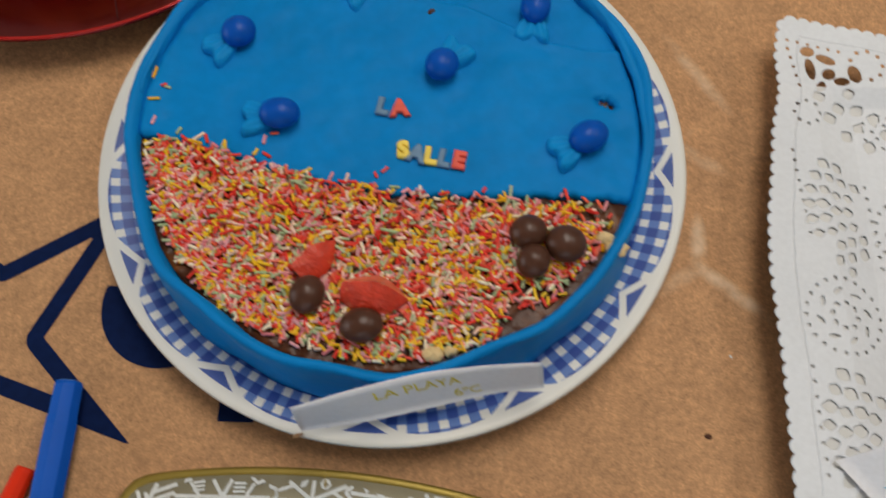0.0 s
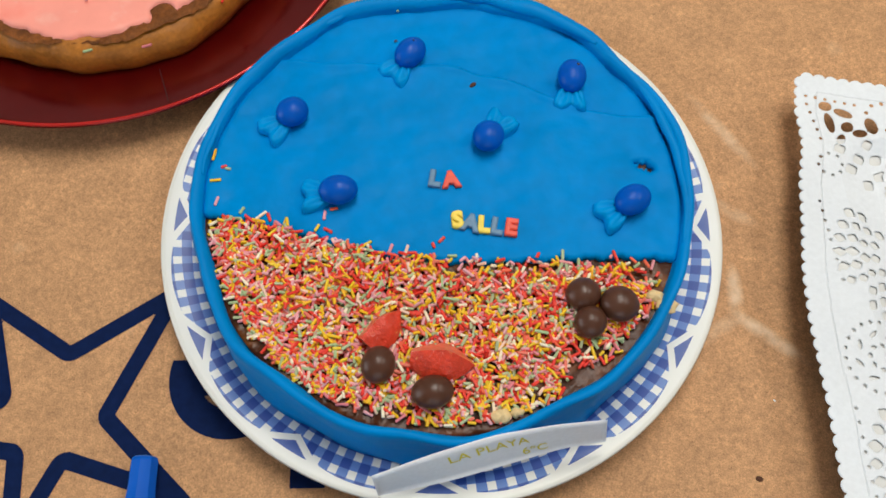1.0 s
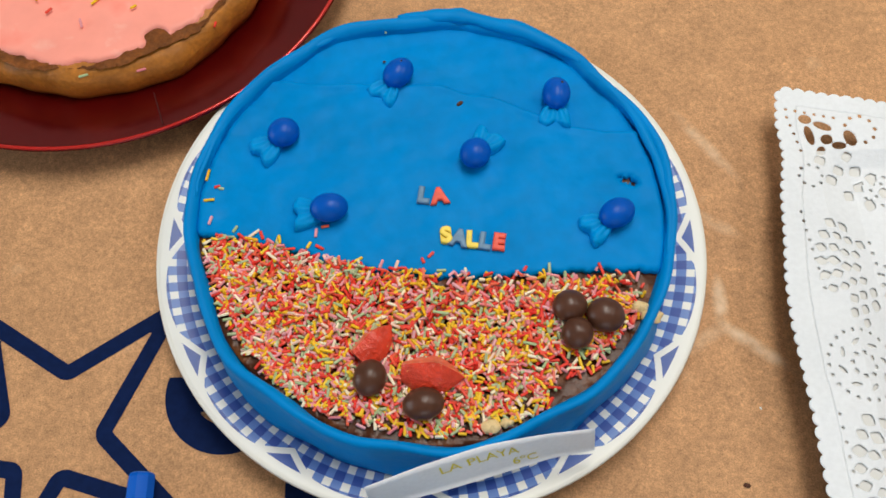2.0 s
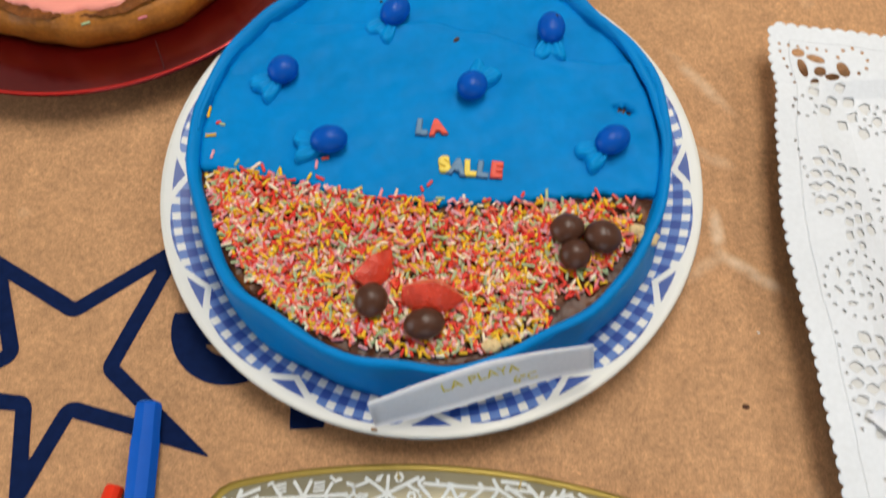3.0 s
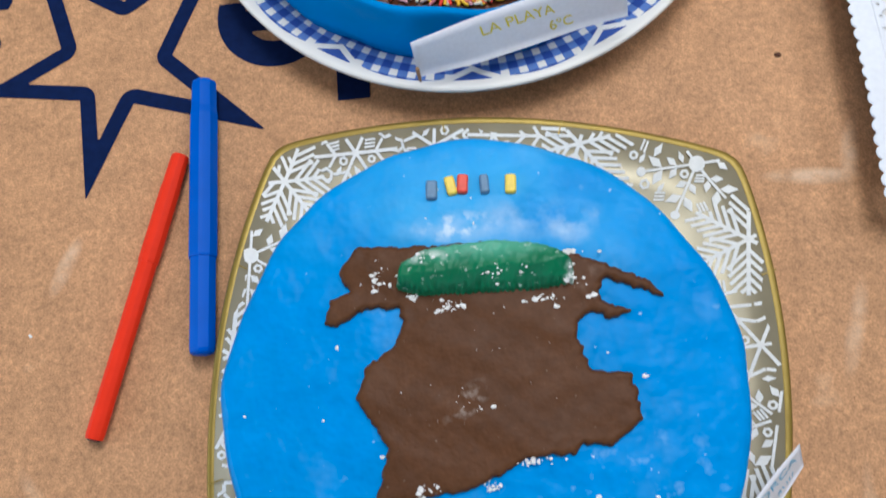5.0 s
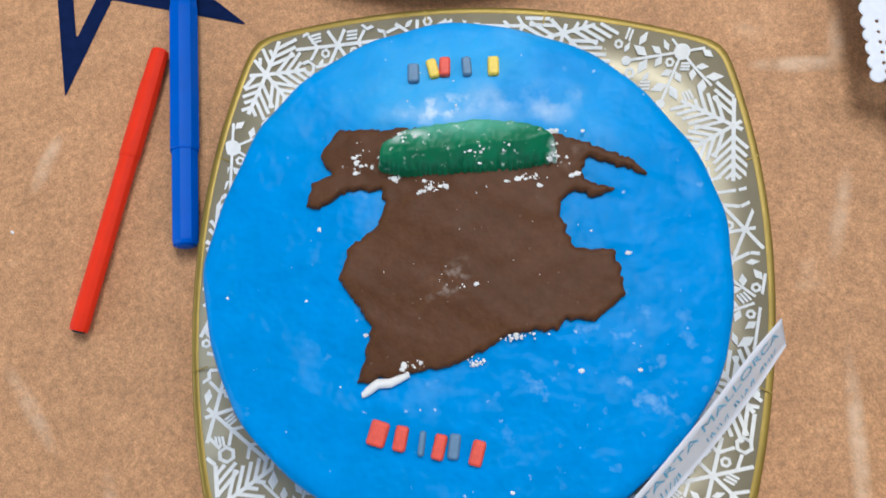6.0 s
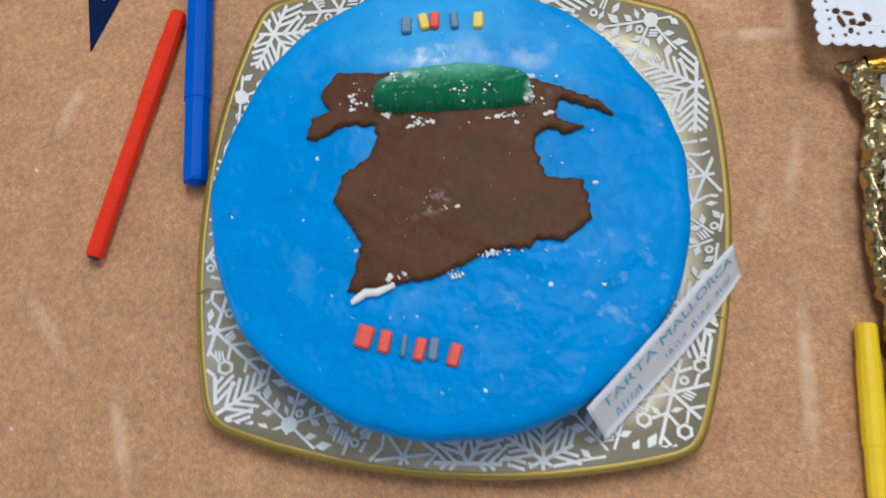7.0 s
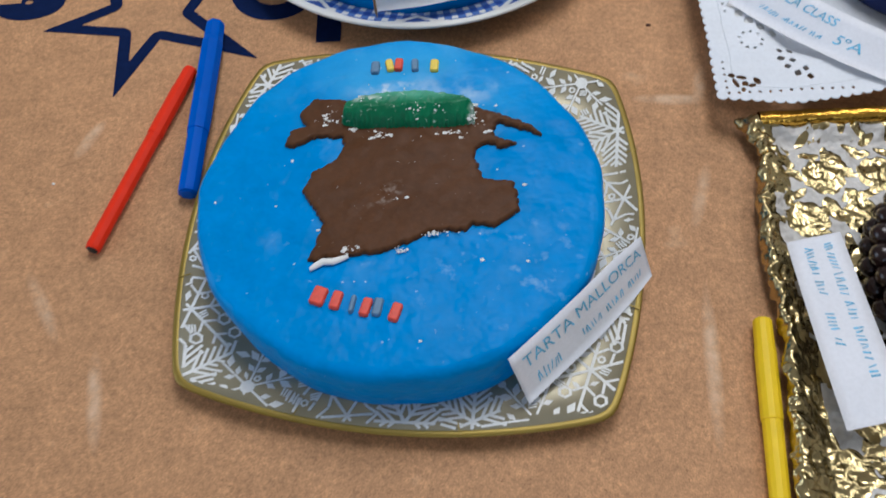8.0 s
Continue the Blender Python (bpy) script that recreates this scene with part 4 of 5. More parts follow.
def rim_z(x, y):
    k = math.hypot(x, y) / square_r(math.atan2(y, x), GA)
    return float(np.interp(k, (0, 0.70, 0.80, 0.974, 1.0), (0.0024, 0.0026, 0.0050, 0.0114, 0.0116))), k


FLAKES = []
INKED = []


class Print:
    """Collects flat strokes and leaves of one printed snowflake, laid onto the platter."""

    def __init__(self, x, y, turn):
        self.m = pose(x, y, 0, 0, 0, turn)
        self.here = Vector((x, y))
        self.v, self.f = [], []

    def poly(self, pts):
        q = [self.m @ Vector((a, b, 0)) for a, b in pts]
        zs = [rim_z(p.x, p.y) for p in q]
        if max(k for _, k in zs) > 0.975:
            return
        for a in q:
            own = (a.xy - self.here).length
            if any((a.xy - c).length < own - 0.0045 for c in FLAKES):
                return
        n = len(self.v)
        self.v += [(p.x, p.y, z + 0.0004) for p, (z, _) in zip(q, zs)]
        INKED.extend((p.x, p.y) for p in q)
        self.f.append(tuple(range(n, n + len(q))))

    def line(self, a, b, w):
        a, b = Vector(a), Vector(b)
        d = (b - a).normalized() * w / 2
        s = Vector((-d.y, d.x))
        n = max(1, int((b - a).length / 0.004))
        for i in range(n):
            p, q = a.lerp(b, i / n), a.lerp(b, (i + 1) / n)
            self.poly([p - s, q - s, q + s, p + s])

    def leaf(self, a, b, w):
        a, b = Vector(a), Vector(b)
        d = b - a
        s = Vector((-d.y, d.x)).normalized() * w / 2
        self.poly([a, a + d * 0.45 - s, b, a + d * 0.45 + s])

    def dot(self, c, r, n=14):
        self.poly([(c[0] + r * math.cos(2 * math.pi * i / n), c[1] + r * math.sin(2 * math.pi * i / n)) for i in range(n)])

    def hexagon(self, c, r, w):
        p = [Vector((c[0] + r * math.cos(math.pi * i / 3 + 0.3), c[1] + r * math.sin(math.pi * i / 3 + 0.3))) for i in range(6)]
        q = [Vector(c) + (k - Vector(c)) * (1 - w / r) for k in p]
        for i in range(6):
            self.poly([p[i], p[(i + 1) % 6], q[(i + 1) % 6], q[i]])

    def done(self):
        if self.f:
            part("snowflake", self.v, self.f, WHITEPRINT, platter, "white printed snowflake", local=True, smooth=False)


def ray(a, r, off=0.0):
    return Vector((r * math.cos(a) - off * math.sin(a), r * math.sin(a) + off * math.cos(a)))


def hub_flake(x, y, turn, s=0.027):
    p = Print(x, y, turn)
    p.dot((0, 0), 0.0040)
    for k in range(6):
        a = k * math.pi / 3
        p.line(ray(a, 0.003), ray(a, s), 0.0013)
        p.dot(ray(a, s), 0.0023)
        for g, l, w in ((0.36, 0.0070, 0.0036), (0.62, 0.0095, 0.0046)):
            for sg in (1, -1):
                p.leaf(ray(a, s * g, 0.0006 * sg), ray(a, s * g + l * 0.62, l * 0.75 * sg), w)
    p.done()


def fern_flake(x, y, turn, s=0.032, arms=6):
    p = Print(x, y, turn)
    for k in range(arms):
        a = k * 2 * math.pi / arms
        p.line((0, 0), ray(a, s), 0.0019)
        for j in range(6):
            g = s * (0.16 + 0.14 * j)
            l = 0.0135 - 0.0011 * j
            for sg in (1, -1):
                p.line(ray(a, g), ray(a, g + l * 0.72, l * 0.70 * sg), 0.0017)
    p.done()


def hex_flake(x, y, turn, s=0.034):
    p = Print(x, y, turn)
    for k in range(6):
        a = k * math.pi / 3
        p.line((0, 0), ray(a, s - 0.004), 0.0017)
        p.hexagon(ray(a, s), 0.0044, 0.0016)
        for g in (0.30, 0.62):
            for sg in (1, -1):
                l = 0.0075 if g < 0.5 else 0.0062
                p.line(ray(a, s * g), ray(a, s * g + l * 0.55, l * 0.80 * sg), 0.0015)
                p.hexagon(ray(a, s * g + l * 0.55 + 0.0021, (l * 0.80 + 0.0033) * sg), 0.0040, 0.0015)
    p.done()


def zig_flake(x, y, turn, s=0.036):
    p = Print(x, y, turn)
    for k in range(6):
        a = k * math.pi / 3
        p.line((0, 0), ray(a, s), 0.0016)
        for g in (0.30, 0.50, 0.70, 0.90):
            w = math.tan(math.pi / 6) * s * g
            for sg in (1, -1):
                p.line(ray(a, s * g + 0.005), ray(a, s * g - 0.001, w * 0.88 * sg), 0.0016)
    p.done()


LAYOUT = ((-0.1096, 0.0979, 12, fern_flake), (-0.0744, 0.1144, 8, hex_flake), (-0.0346, 0.1192, 30, hex_flake), (-0.0043, 0.1252, 0, zig_flake),
          (0.0386, 0.1216, 14, fern_flake), (0.0963, 0.1118, 8, hub_flake), (0.1193, 0.0734, 28, fern_flake), (0.1227, 0.0224, 8, zig_flake),
          (0.1280, -0.0112, 20, hub_flake), (0.1174, -0.0538, 4, fern_flake), (0.1045, -0.0888, 15, hex_flake), (0.0761, -0.1196, 12, hub_flake),
          (0.0444, -0.1236, 30, fern_flake), (0.0095, -0.1270, 2, fern_flake), (-0.0208, -0.1258, 10, zig_flake), (-0.0768, -0.1137, 22, hub_flake),
          (-0.1124, -0.1111, 40, fern_flake), (-0.1185, -0.0706, 22, hex_flake), (-0.1270, -0.0318, 10, zig_flake), (-0.1266, 0.0082, 30, fern_flake),
          (-0.1227, 0.0582, 32, hub_flake))
for fx, fy, turn, kind in LAYOUT:
    FLAKES.append(Vector((fx, fy)))
for fx, fy, turn, kind in LAYOUT:
    kind(fx, fy, turn)
# small leaves, rings and strokes printed in the gaps
FILL = random.Random(4)
FLAKES.clear()
SEEN = np.array(INKED)
for _ in range(3500):
    a, k = FILL.uniform(0, 2 * math.pi), FILL.uniform(0.78, 0.955)
    r = square_r(a, GA) * k
    x, y = r * math.cos(a), r * math.sin(a)
    near = float(np.sqrt(((SEEN - (x, y)) ** 2).sum(1).min()))
    if near < 0.0029:
        continue
    near = min(near, 0.0054)
    p = Print(x, y, math.degrees(a) + FILL.choice((-60, 0, 60)))
    kind = FILL.random()
    if kind < 0.40:
        p.hexagon((0, 0), near * 0.78, 0.0014)
    elif kind < 0.75:
        p.leaf((-near * 0.95, 0), (near * 0.95, 0), near * 0.85)
    else:
        for o in (-0.5, 0.0, 0.5):
            p.line((-near * 0.75, near * o), (near * 0.75, near * o + 0.001), 0.0011)
    p.done()
    SEEN = np.array(INKED)
for k, a in ((0.98, 0.42), (0.97, 2.75), (0.97, 3.52), (0.97, 4.35), (0.97, 5.0), (0.97, 5.9), (0.97, 1.35), (0.97, 1.8)):
    r = square_r(a, GA)
    part("rim_fold", *moved(box_mesh(-0.004, 0.0035, -0.0003, 0.0003, -0.0002, 0.0003), pose(k * r * math.cos(a), k * r * math.sin(a), 0.0118, 0, 0, math.degrees(a))),
         GOLD, platter, local=True, smooth=False)

# ---------- the map cake ----------
MX, MY, MTOP = 0.2320, 0.2260, 0.0475
map_cake = thing("map_cake", (MX, MY, 0.0025), "flat blue fondant cake with a brown map and green hill", "cake")
MAP_R = np.array([0.1140, 0.1137, 0.1132, 0.1138, 0.1150, 0.1150, 0.1130, 0.1110, 0.1135, 0.1140, 0.1142, 0.1143, 0.1150, 0.1155, 0.1155, 0.1150])


def map_r(a):
    t = (a % (2 * math.pi)) / (2 * math.pi) * 16
    i = int(t)
    u = t - i
    w = u * u * (3 - 2 * u)
    return MAP_R[i % 16] * (1 - w) + MAP_R[(i + 1) % 16] * w + 0.0005 * math.sin(9 * a) + 0.0003 * math.sin(21 * a)


def map_relief(X, Y):
    return 0.0009 * wave(X, Y, 0.05, 11) + 0.0004 * wave(X, Y, 0.015, 12) + 0.0012 * (1 - ((X - MX) ** 2 + (Y - MY) ** 2) / 0.0130)


v, f = [], []
seg = 180
rings = [(k / 44, 0.0) for k in range(1, 43)] + [(0.968, 0.0006), (0.982, 0.0018), (0.992, 0.0038), (0.998, 0.0072), (0.998, 0.0130), (0.990, 0.0230), (0.978, 0.0350), (0.966, 0.0440)]
for k, drop in rings:
    for i in range(seg):
        a = 2 * math.pi * i / seg
        r = map_r(a) * k
        x, y = MX + r * math.cos(a), MY + r * math.sin(a)
        z = MTOP - drop + (float(map_relief(np.float64(x), np.float64(y))) if drop < 0.02 else 0)
        v.append((x, y, max(z, 0.0028)))
v.append((MX, MY, MTOP + float(map_relief(np.float64(MX), np.float64(MY)))))
for j in range(len(rings) - 1):
    f += [(j * seg + i, (j + 1) * seg + i, (j + 1) * seg + (i + 1) % seg, j * seg + (i + 1) % seg) for i in range(seg)]
f += [(len(v) - 1, i, (i + 1) % seg) for i in range(seg)]
part("fondant_cover", v, f, FONDANT_MAP, map_cake, "bright blue fondant dusted with flour, with painted sheen at the back")

LAND = ((183, 291), (207, 289), (253, 287), (278, 279), (291, 273), (309, 263.5), (313.5, 257), (301, 262), (291, 267), (286, 262), (287, 257), (299, 251.5),
        (290, 249), (282, 253.5), (276, 249), (275, 242), (279, 228), (296, 225), (297.5, 206), (284, 196), (272, 198), (268, 194), (248, 194), (236, 188),
        (223, 183), (208, 182), (184, 180), (192, 202), (186, 213), (179.5, 223), (184, 237), (192, 242), (199, 249), (201, 256), (200, 262), (185, 262.5),
        (172, 255.5), (167, 257.5), (170, 268), (178.5, 271), (174, 280))
land_loop = np.array(LAND) / 1000


def land_area(X, Y):
    rough = 0.6 + 0.7 * np.clip(wave(X, Y, 0.040, 27) + 0.5, 0, 1)
    return loop_distance(X, Y, land_loop) + rough * (0.0009 * wave(X, Y, 0.011, 15) + 0.0010 * wave(X, Y, 0.0040, 16))


part("land", *sheet(land_area, lambda X, Y, d: MTOP + map_relief(X, Y) + 0.0032 - rounded(d, 0.0022, 0.0016),
                    (0.160, 0.320, 0.172, 0.298), 0.0008, 0.0030), BROWN, map_cake, "brown fondant map with ragged edges")
HILL = ((202, 280), (213, 286), (245, 287), (266, 283), (276.5, 275), (277, 264.5), (255, 263.5), (232, 264.5), (209, 265.5), (198.5, 270.5))
hill_loop = smooth_loop(HILL, 1) / 1000


def hill_z(X, Y, d):
    v = np.clip((Y - 0.2640) / 0.0215, 0, 1)
    v = v + 0.05 * wave(X, Y, 0.022, 19)
    edge = 0.46 + 0.10 * wave(X, Y * 0 + 0.27, 0.020, 20)
    crest = np.where(v < edge, 0.22 + 0.78 * v / edge, 1 - 0.20 * (v - edge) / (1 - edge))
    ends = np.clip(np.minimum(X - 0.1985, 0.2785 - X) / 0.0035, 0.05, 1) ** 0.5
    body = (0.0008 + 0.0104 * crest * ends) * np.clip(d / 0.0018, 0, 1) ** 0.4
    comb = 0.0026 * (np.sin(X * 2600 + 2.0 * np.sin(X * 310)) > 0.35) * (d < 0.0034) * (Y < 0.2705)
    return MTOP + map_relief(X, Y) + 0.0026 + body - comb + 0.0013 * wave(X, Y, 0.015, 14) + 0.0006 * wave(X, Y, 0.0055, 18)


part("hill", *sheet(lambda X, Y: loop_distance(X, Y, hill_loop) + 0.0006 * wave(X, Y, 0.008, 17), hill_z, (0.195, 0.282, 0.255, 0.290), 0.0008, 0.002), GREEN, map_cake, "green fondant ridge with pressed edges")

v, f = [], []
WORM = ((0.1858, 0.1752), (0.1885, 0.1770), (0.1925, 0.1795), (0.1975, 0.1793), (0.2015, 0.1806), (0.2058, 0.1822))
for i in range(31):
    t = i / 30 * 5
    x, y = np.interp(t, range(6), [p[0] for p in WORM]), np.interp(t, range(6), [p[1] for p in WORM])
    w = 0.0020 * (0.35 + 0.65 * math.sin(math.pi * (0.08 + 0.80 * (i / 30) ** 0.8)))
    for k in range(10):
        b = 2 * math.pi * k / 10
        v.append((x - 0.25 * w * math.cos(b), y - 0.0006 + w * math.cos(b), MTOP + 0.0022 + 0.8 * w * math.sin(b)))
for i in range(30):
    f += [(i * 10 + k, i * 10 + (k + 1) % 10, i * 10 + 10 + (k + 1) % 10, i * 10 + 10 + k) for k in range(10)]
f += [tuple(range(10))[::-1], tuple(range(300, 310))]
part("white_squiggle", v, f, ICING_WHITE, map_cake, "white icing squiggle")

flour = thing("flour_crumbs", (0.23, 0.26, MTOP), "white flour crumbs strewn over the fondant map", "flour", kind="stuff")
FV, FF = [], []
CLUSTERS = ((0.190, 0.2745, 0.008, 0.006, 26, 3), (0.208, 0.2665, 0.006, 0.002, 12, 3), (0.222, 0.2605, 0.007, 0.0028, 34, 3), (0.262, 0.2590, 0.006, 0.0025, 26, 3),
            (0.280, 0.2650, 0.003, 0.003, 8, 3), (0.283, 0.2600, 0.002, 0.001, 2, 3), (0.205, 0.1855, 0.006, 0.0022, 16, 3), (0.2330, 0.1835, 0.004, 0.0024, 16, 1),
            (0.250, 0.1925, 0.008, 0.0012, 26, 2), (0.235, 0.226, 0.034, 0.024, 20, 3.2), (0.226, 0.2185, 0.008, 0.004, 6, 3.2), (0.233, 0.230, 0.09, 0.08, 26, 0), (0.215, 0.2800, 0.006, 0.003, 10, 11),
            (0.243, 0.2720, 0.005, 0.003, 10, 11), (0.2755, 0.268, 0.002, 0.005, 14, 11), (0.256, 0.2715, 0.003, 0.002, 5, 11), (0.277, 0.2795, 0.006, 0.001, 18, 3))
for cx, cy, sx, sy, count, up in CLUSTERS:
    for _ in range(count):
        x, y = rng.normal(cx, sx * 0.6), rng.normal(cy, sy * 0.6)
        s = min(0.0013, (0.00014 if up == 3.2 else 0.00028) * math.exp(abs(rng.normal(0, 0.75))))
        z = MTOP + float(map_relief(np.float64(x), np.float64(y))) + up / 1000
        if up > 5:
            d = max(0.0, float(loop_distance(np.array([x]), np.array([y]), hill_loop)[0]))
            z = float(hill_z(np.array([x]), np.array([y]), np.array([d]))[0]) if d > 0.0005 else MTOP + 0.004
        b, q = ball(s * rng.uniform(0.8, 1.6), s, s * 0.7, 7, 5)
        k = len(FV)
        jag = rng.uniform(0.55, 1.35, len(b))
        FV += [(x + p[0] * g, y + p[1] * g, z + p[2] * g) for p, g in zip(b, jag)]
        FF += [tuple(i + k for i in g) for g in q]
part("crumbs", FV, FF, FLOUR, flour, smooth=False)


def sugar_piece(x, y, w, h, turn, material, tone, group):
    """A small raised bar of coloured sugar, rounded at its edges."""
    z = MTOP + float(map_relief(np.float64(x), np.float64(y)))
    ob = thing("sugar_bar", pose(x, y, z, 0, 0, turn), tone + " sugar bar stuck on blue fondant", "sweet", group)
    p = sheet(lambda X, Y: (lambda a, b: 0.0014 - np.hypot(np.maximum(a, 0), np.maximum(b, 0)) - np.minimum(np.maximum(a, b), 0))(np.abs(X) - w / 2 + 0.0014, np.abs(Y) - h / 2 + 0.0014),
              lambda X, Y, d: 0.0026 - rounded(d, 0.0011, 0.0012), (-w / 2 - 0.001, w / 2 + 0.001, -h / 2 - 0.001, h / 2 + 0.001), 0.0004, 0.0018)
    part("bar_body", *p, material, ob, local=True)


for x, y, w, turn, material, tone in ((0.2180, 0.3150, 0.0062, -4, L_BLUE, "grey-blue"), (0.2268, 0.3162, 0.0055, 10, L_YELLOW, "yellow"), (0.2322, 0.3165, 0.0058, -6, L_RED, "red"),
                                      (0.2420, 0.3155, 0.0050, 0, L_BLUE, "grey-blue"), (0.2538, 0.3145, 0.0060, -5, L_YELLOW, "yellow")):
    sugar_piece(x, y, w * 0.85, 0.0092, turn, material, tone, "sugar bars above the map")
for x, y, w, turn, material, tone in ((0.1912, 0.1590, 0.0092, -22, L_RED, "red"), (0.2002, 0.1562, 0.0066, -16, L_RED, "red"), (0.2086, 0.1535, 0.0032, -12, L_BLUE, "grey-blue"),
                                      (0.2155, 0.1515, 0.0062, -18, L_RED, "red"), (0.2215, 0.1512, 0.0058, -12, L_BLUE, "grey-blue"), (0.2305, 0.1478, 0.0066, -20, L_RED, "red")):
    sugar_piece(x, y, w * 0.82, 0.0104, turn, material, tone, "sugar bars below the map")

strip, at, ln, hi = strip_thing("white paper strip with light blue handwriting against the cake",
                                ((0.2855, 0.1210, 0.0455), (0.305, 0.1385, 0.0450), (0.325, 0.1570, 0.0445), (0.3440, 0.1760, 0.0430), (0.3610, 0.1910, 0.0415)),
                                ((0.2965, 0.1100, 0.0130), (0.317, 0.1285, 0.0120), (0.338, 0.1475, 0.0120), (0.3570, 0.1668, 0.0120), (0.3705, 0.1825, 0.0130)))
write(strip, at, ln, 0.035, "TARTA", 0.23, 0.70, 0.0110, INK_BLUE)
write(strip, at, ln, 0.035, "MALLORCA", 0.69, 0.72, 0.0105, INK_BLUE)
scribble(strip, at, ln, 0.035, 0.10, 0.30, 0.30, 0.20, INK_BLUE, 5)
scribble(strip, at, ln, 0.035, 0.42, 0.90, 0.34, 0.13, INK_BLUE, 6)


# ---------- felt-tip pens ----------
def pen(name, tip, end, radius, material, label, joint, sides=10, plug=None, blunt=None, grooves=False):
    """A pen lying on the paper: from tip to end, the cap or barrel up to the joint a little wider than the rest."""
    a, b = Vector((*tip, radius)), Vector((*end, radius * 0.95))
    long = (b - a).length
    m = Matrix.Translation(a) @ (b - a).to_track_quat("Z", "Y").to_matrix().to_4x4()
    ob = thing(name, m, label, "pen", "felt-tip pens")
    j = long * joint

    def tube(rows, seg=sides * 3, gr=0.0):
        v, f = lathe(rows, seg)
        out = []
        for x, y, z in v:
            t = math.atan2(y, x)
            k = math.cos(math.pi / sides) / math.cos(((t + 10 * math.pi) % (2 * math.pi / sides)) - math.pi / sides)
            k = 1 + (k - 1) * 0.8
            out.append((x * k, y * k, z))
        return out, f

    r = radius
    cap = part("cap", *tube([(r * 0.72, 0.0), (r * 0.84, 0.0006), (r * 0.90, 0.002), (r * 0.93, 0.016), (r, 0.020), (r, j - 0.0012), (r * 0.97, j)]), material, ob, local=True, smooth=False)
    barrel = part("barrel", *tube([(r * 0.90, j - 0.001), (r * 0.90, j + 0.002), (r * 0.88, long - 0.002), (r * 0.80, long)]), material, ob, local=True, smooth=False)
    if plug:
        part("end_plug", *lathe([(r * 0.62, long - 0.0005), (r * 0.62, long + 0.0006), (r * 0.45, long + 0.0008)], 20), plug, barrel, "dark end plug", local=True)
    if blunt:
        part("cap_disc", *lathe([(r * 0.5, -0.0004), (r * 0.66, -0.0002), (r * 0.66, 0.0006)], 20), blunt, cap, "pale disc on the cap", local=True)
    return ob


pen("felt_tip_pen", (0.0865, 0.3640), (0.0452, 0.2215), 0.0052, PEN_RED, "red plastic felt-tip pen lying on kraft paper", 0.40, plug=PEN_BLACK)
pen("felt_tip_pen", (0.0995, 0.4040), (0.0985, 0.2580), 0.0074, PEN_BLUE, "thick blue plastic felt-tip pen lying on kraft paper", 0.67, 8, plug=PEN_BLUE, blunt=PEN_PALE)
pen("felt_tip_pen", (0.4275, 0.1560), (0.4090, 0.0120), 0.0058, PEN_YELLOW, "yellow plastic felt-tip pen beside the gold foil tray", 0.40, 12, plug=PEN_BLACK)

# ---------- the lace doily on its card tray ----------
tray = thing("card_tray", (0.56, 0.46, 0), "low white card tray under a paper lace doily", "tray")
DOILY_LOOP = np.array([(0.4485, 0.6085), (0.4440, 0.5850), (0.4440, 0.5660), (0.4375, 0.5400), (0.4345, 0.5160), (0.4305, 0.4900), (0.4285, 0.4640), (0.4295, 0.4170), (0.4285, 0.3800), (0.4280, 0.3400),
                       (0.4260, 0.3005), (0.4700, 0.2940), (0.5000, 0.2980), (0.5270, 0.3020), (0.700, 0.330), (0.700, 0.572), (0.594, 0.579), (0.5190, 0.5930), (0.4800, 0.6015)])
DOILY_LOOP[:, 0] += 0.0036
doily = thing("lace_doily", (0.56, 0.46, 0.019), "white paper lace doily with scalloped edge and cut-out flowers", "doily")
HOLES = []


def hole_ring(cx, cy, r, n, size, start=0.0):
    for i in range(n):
        a = start + 2 * math.pi * i / n
        HOLES.append((cx + r * math.cos(a), cy + r * math.sin(a), size, size, 0.0))


def hole_fan(cx, cy, turn, s=1.0):
    """Leaf-shaped cut-outs spread like a fan, as in a lace corner."""
    for dx, dy, rx, ry, t in ((3, 15, 2.6, 2.2, 0), (10, 12, 3.8, 1.8, -20), (4, 7, 1.8, 4.6, 10), (11, 5.5, 2.6, 2.2, 40), (16, 3, 3.0, 1.7, 10), (8, -0.5, 1.6, 2.4, -30), (21, 7, 2.4, 3.6, 20)):
        c, q = math.cos(turn), math.sin(turn)
        HOLES.append((cx + s * (dx * c - dy * q) / 1000, cy + s * (dx * q + dy * c) / 1000, 1.05 * rx * s / 1000, 1.05 * ry * s / 1000, math.radians(t) + turn))


def hole_arcs(cx, cy, r0, rows, pitch, a0, a1, size, skip=0.04):
    """Diamond-shaped cells set in rows along arcs round a centre, each row half a step on, like a lace net."""
    for j in range(rows):
        r = r0 + j * pitch * 0.86
        n = max(2, int(abs(a1 - a0) * r / pitch))
        for i in range(n + 1):
            a = a0 + (a1 - a0) * (i + 0.5 * (j % 2)) / n
            if rng.random() > skip:
                k = rng.uniform(0.85, 1.12)
                HOLES.append((cx + r * math.cos(a), cy + r * math.sin(a), size * 0.88 * k, size * 0.72 * k, a + rng.normal(0, 0.12), 1.35))


def dot_line(x0, y0, x1, y1, n, size=0.0010):
    for i in range(n):
        t = i / max(1, n - 1)
        HOLES.append((x0 + (x1 - x0) * t, y0 + (y1 - y0) * t, size, size, 0.0))


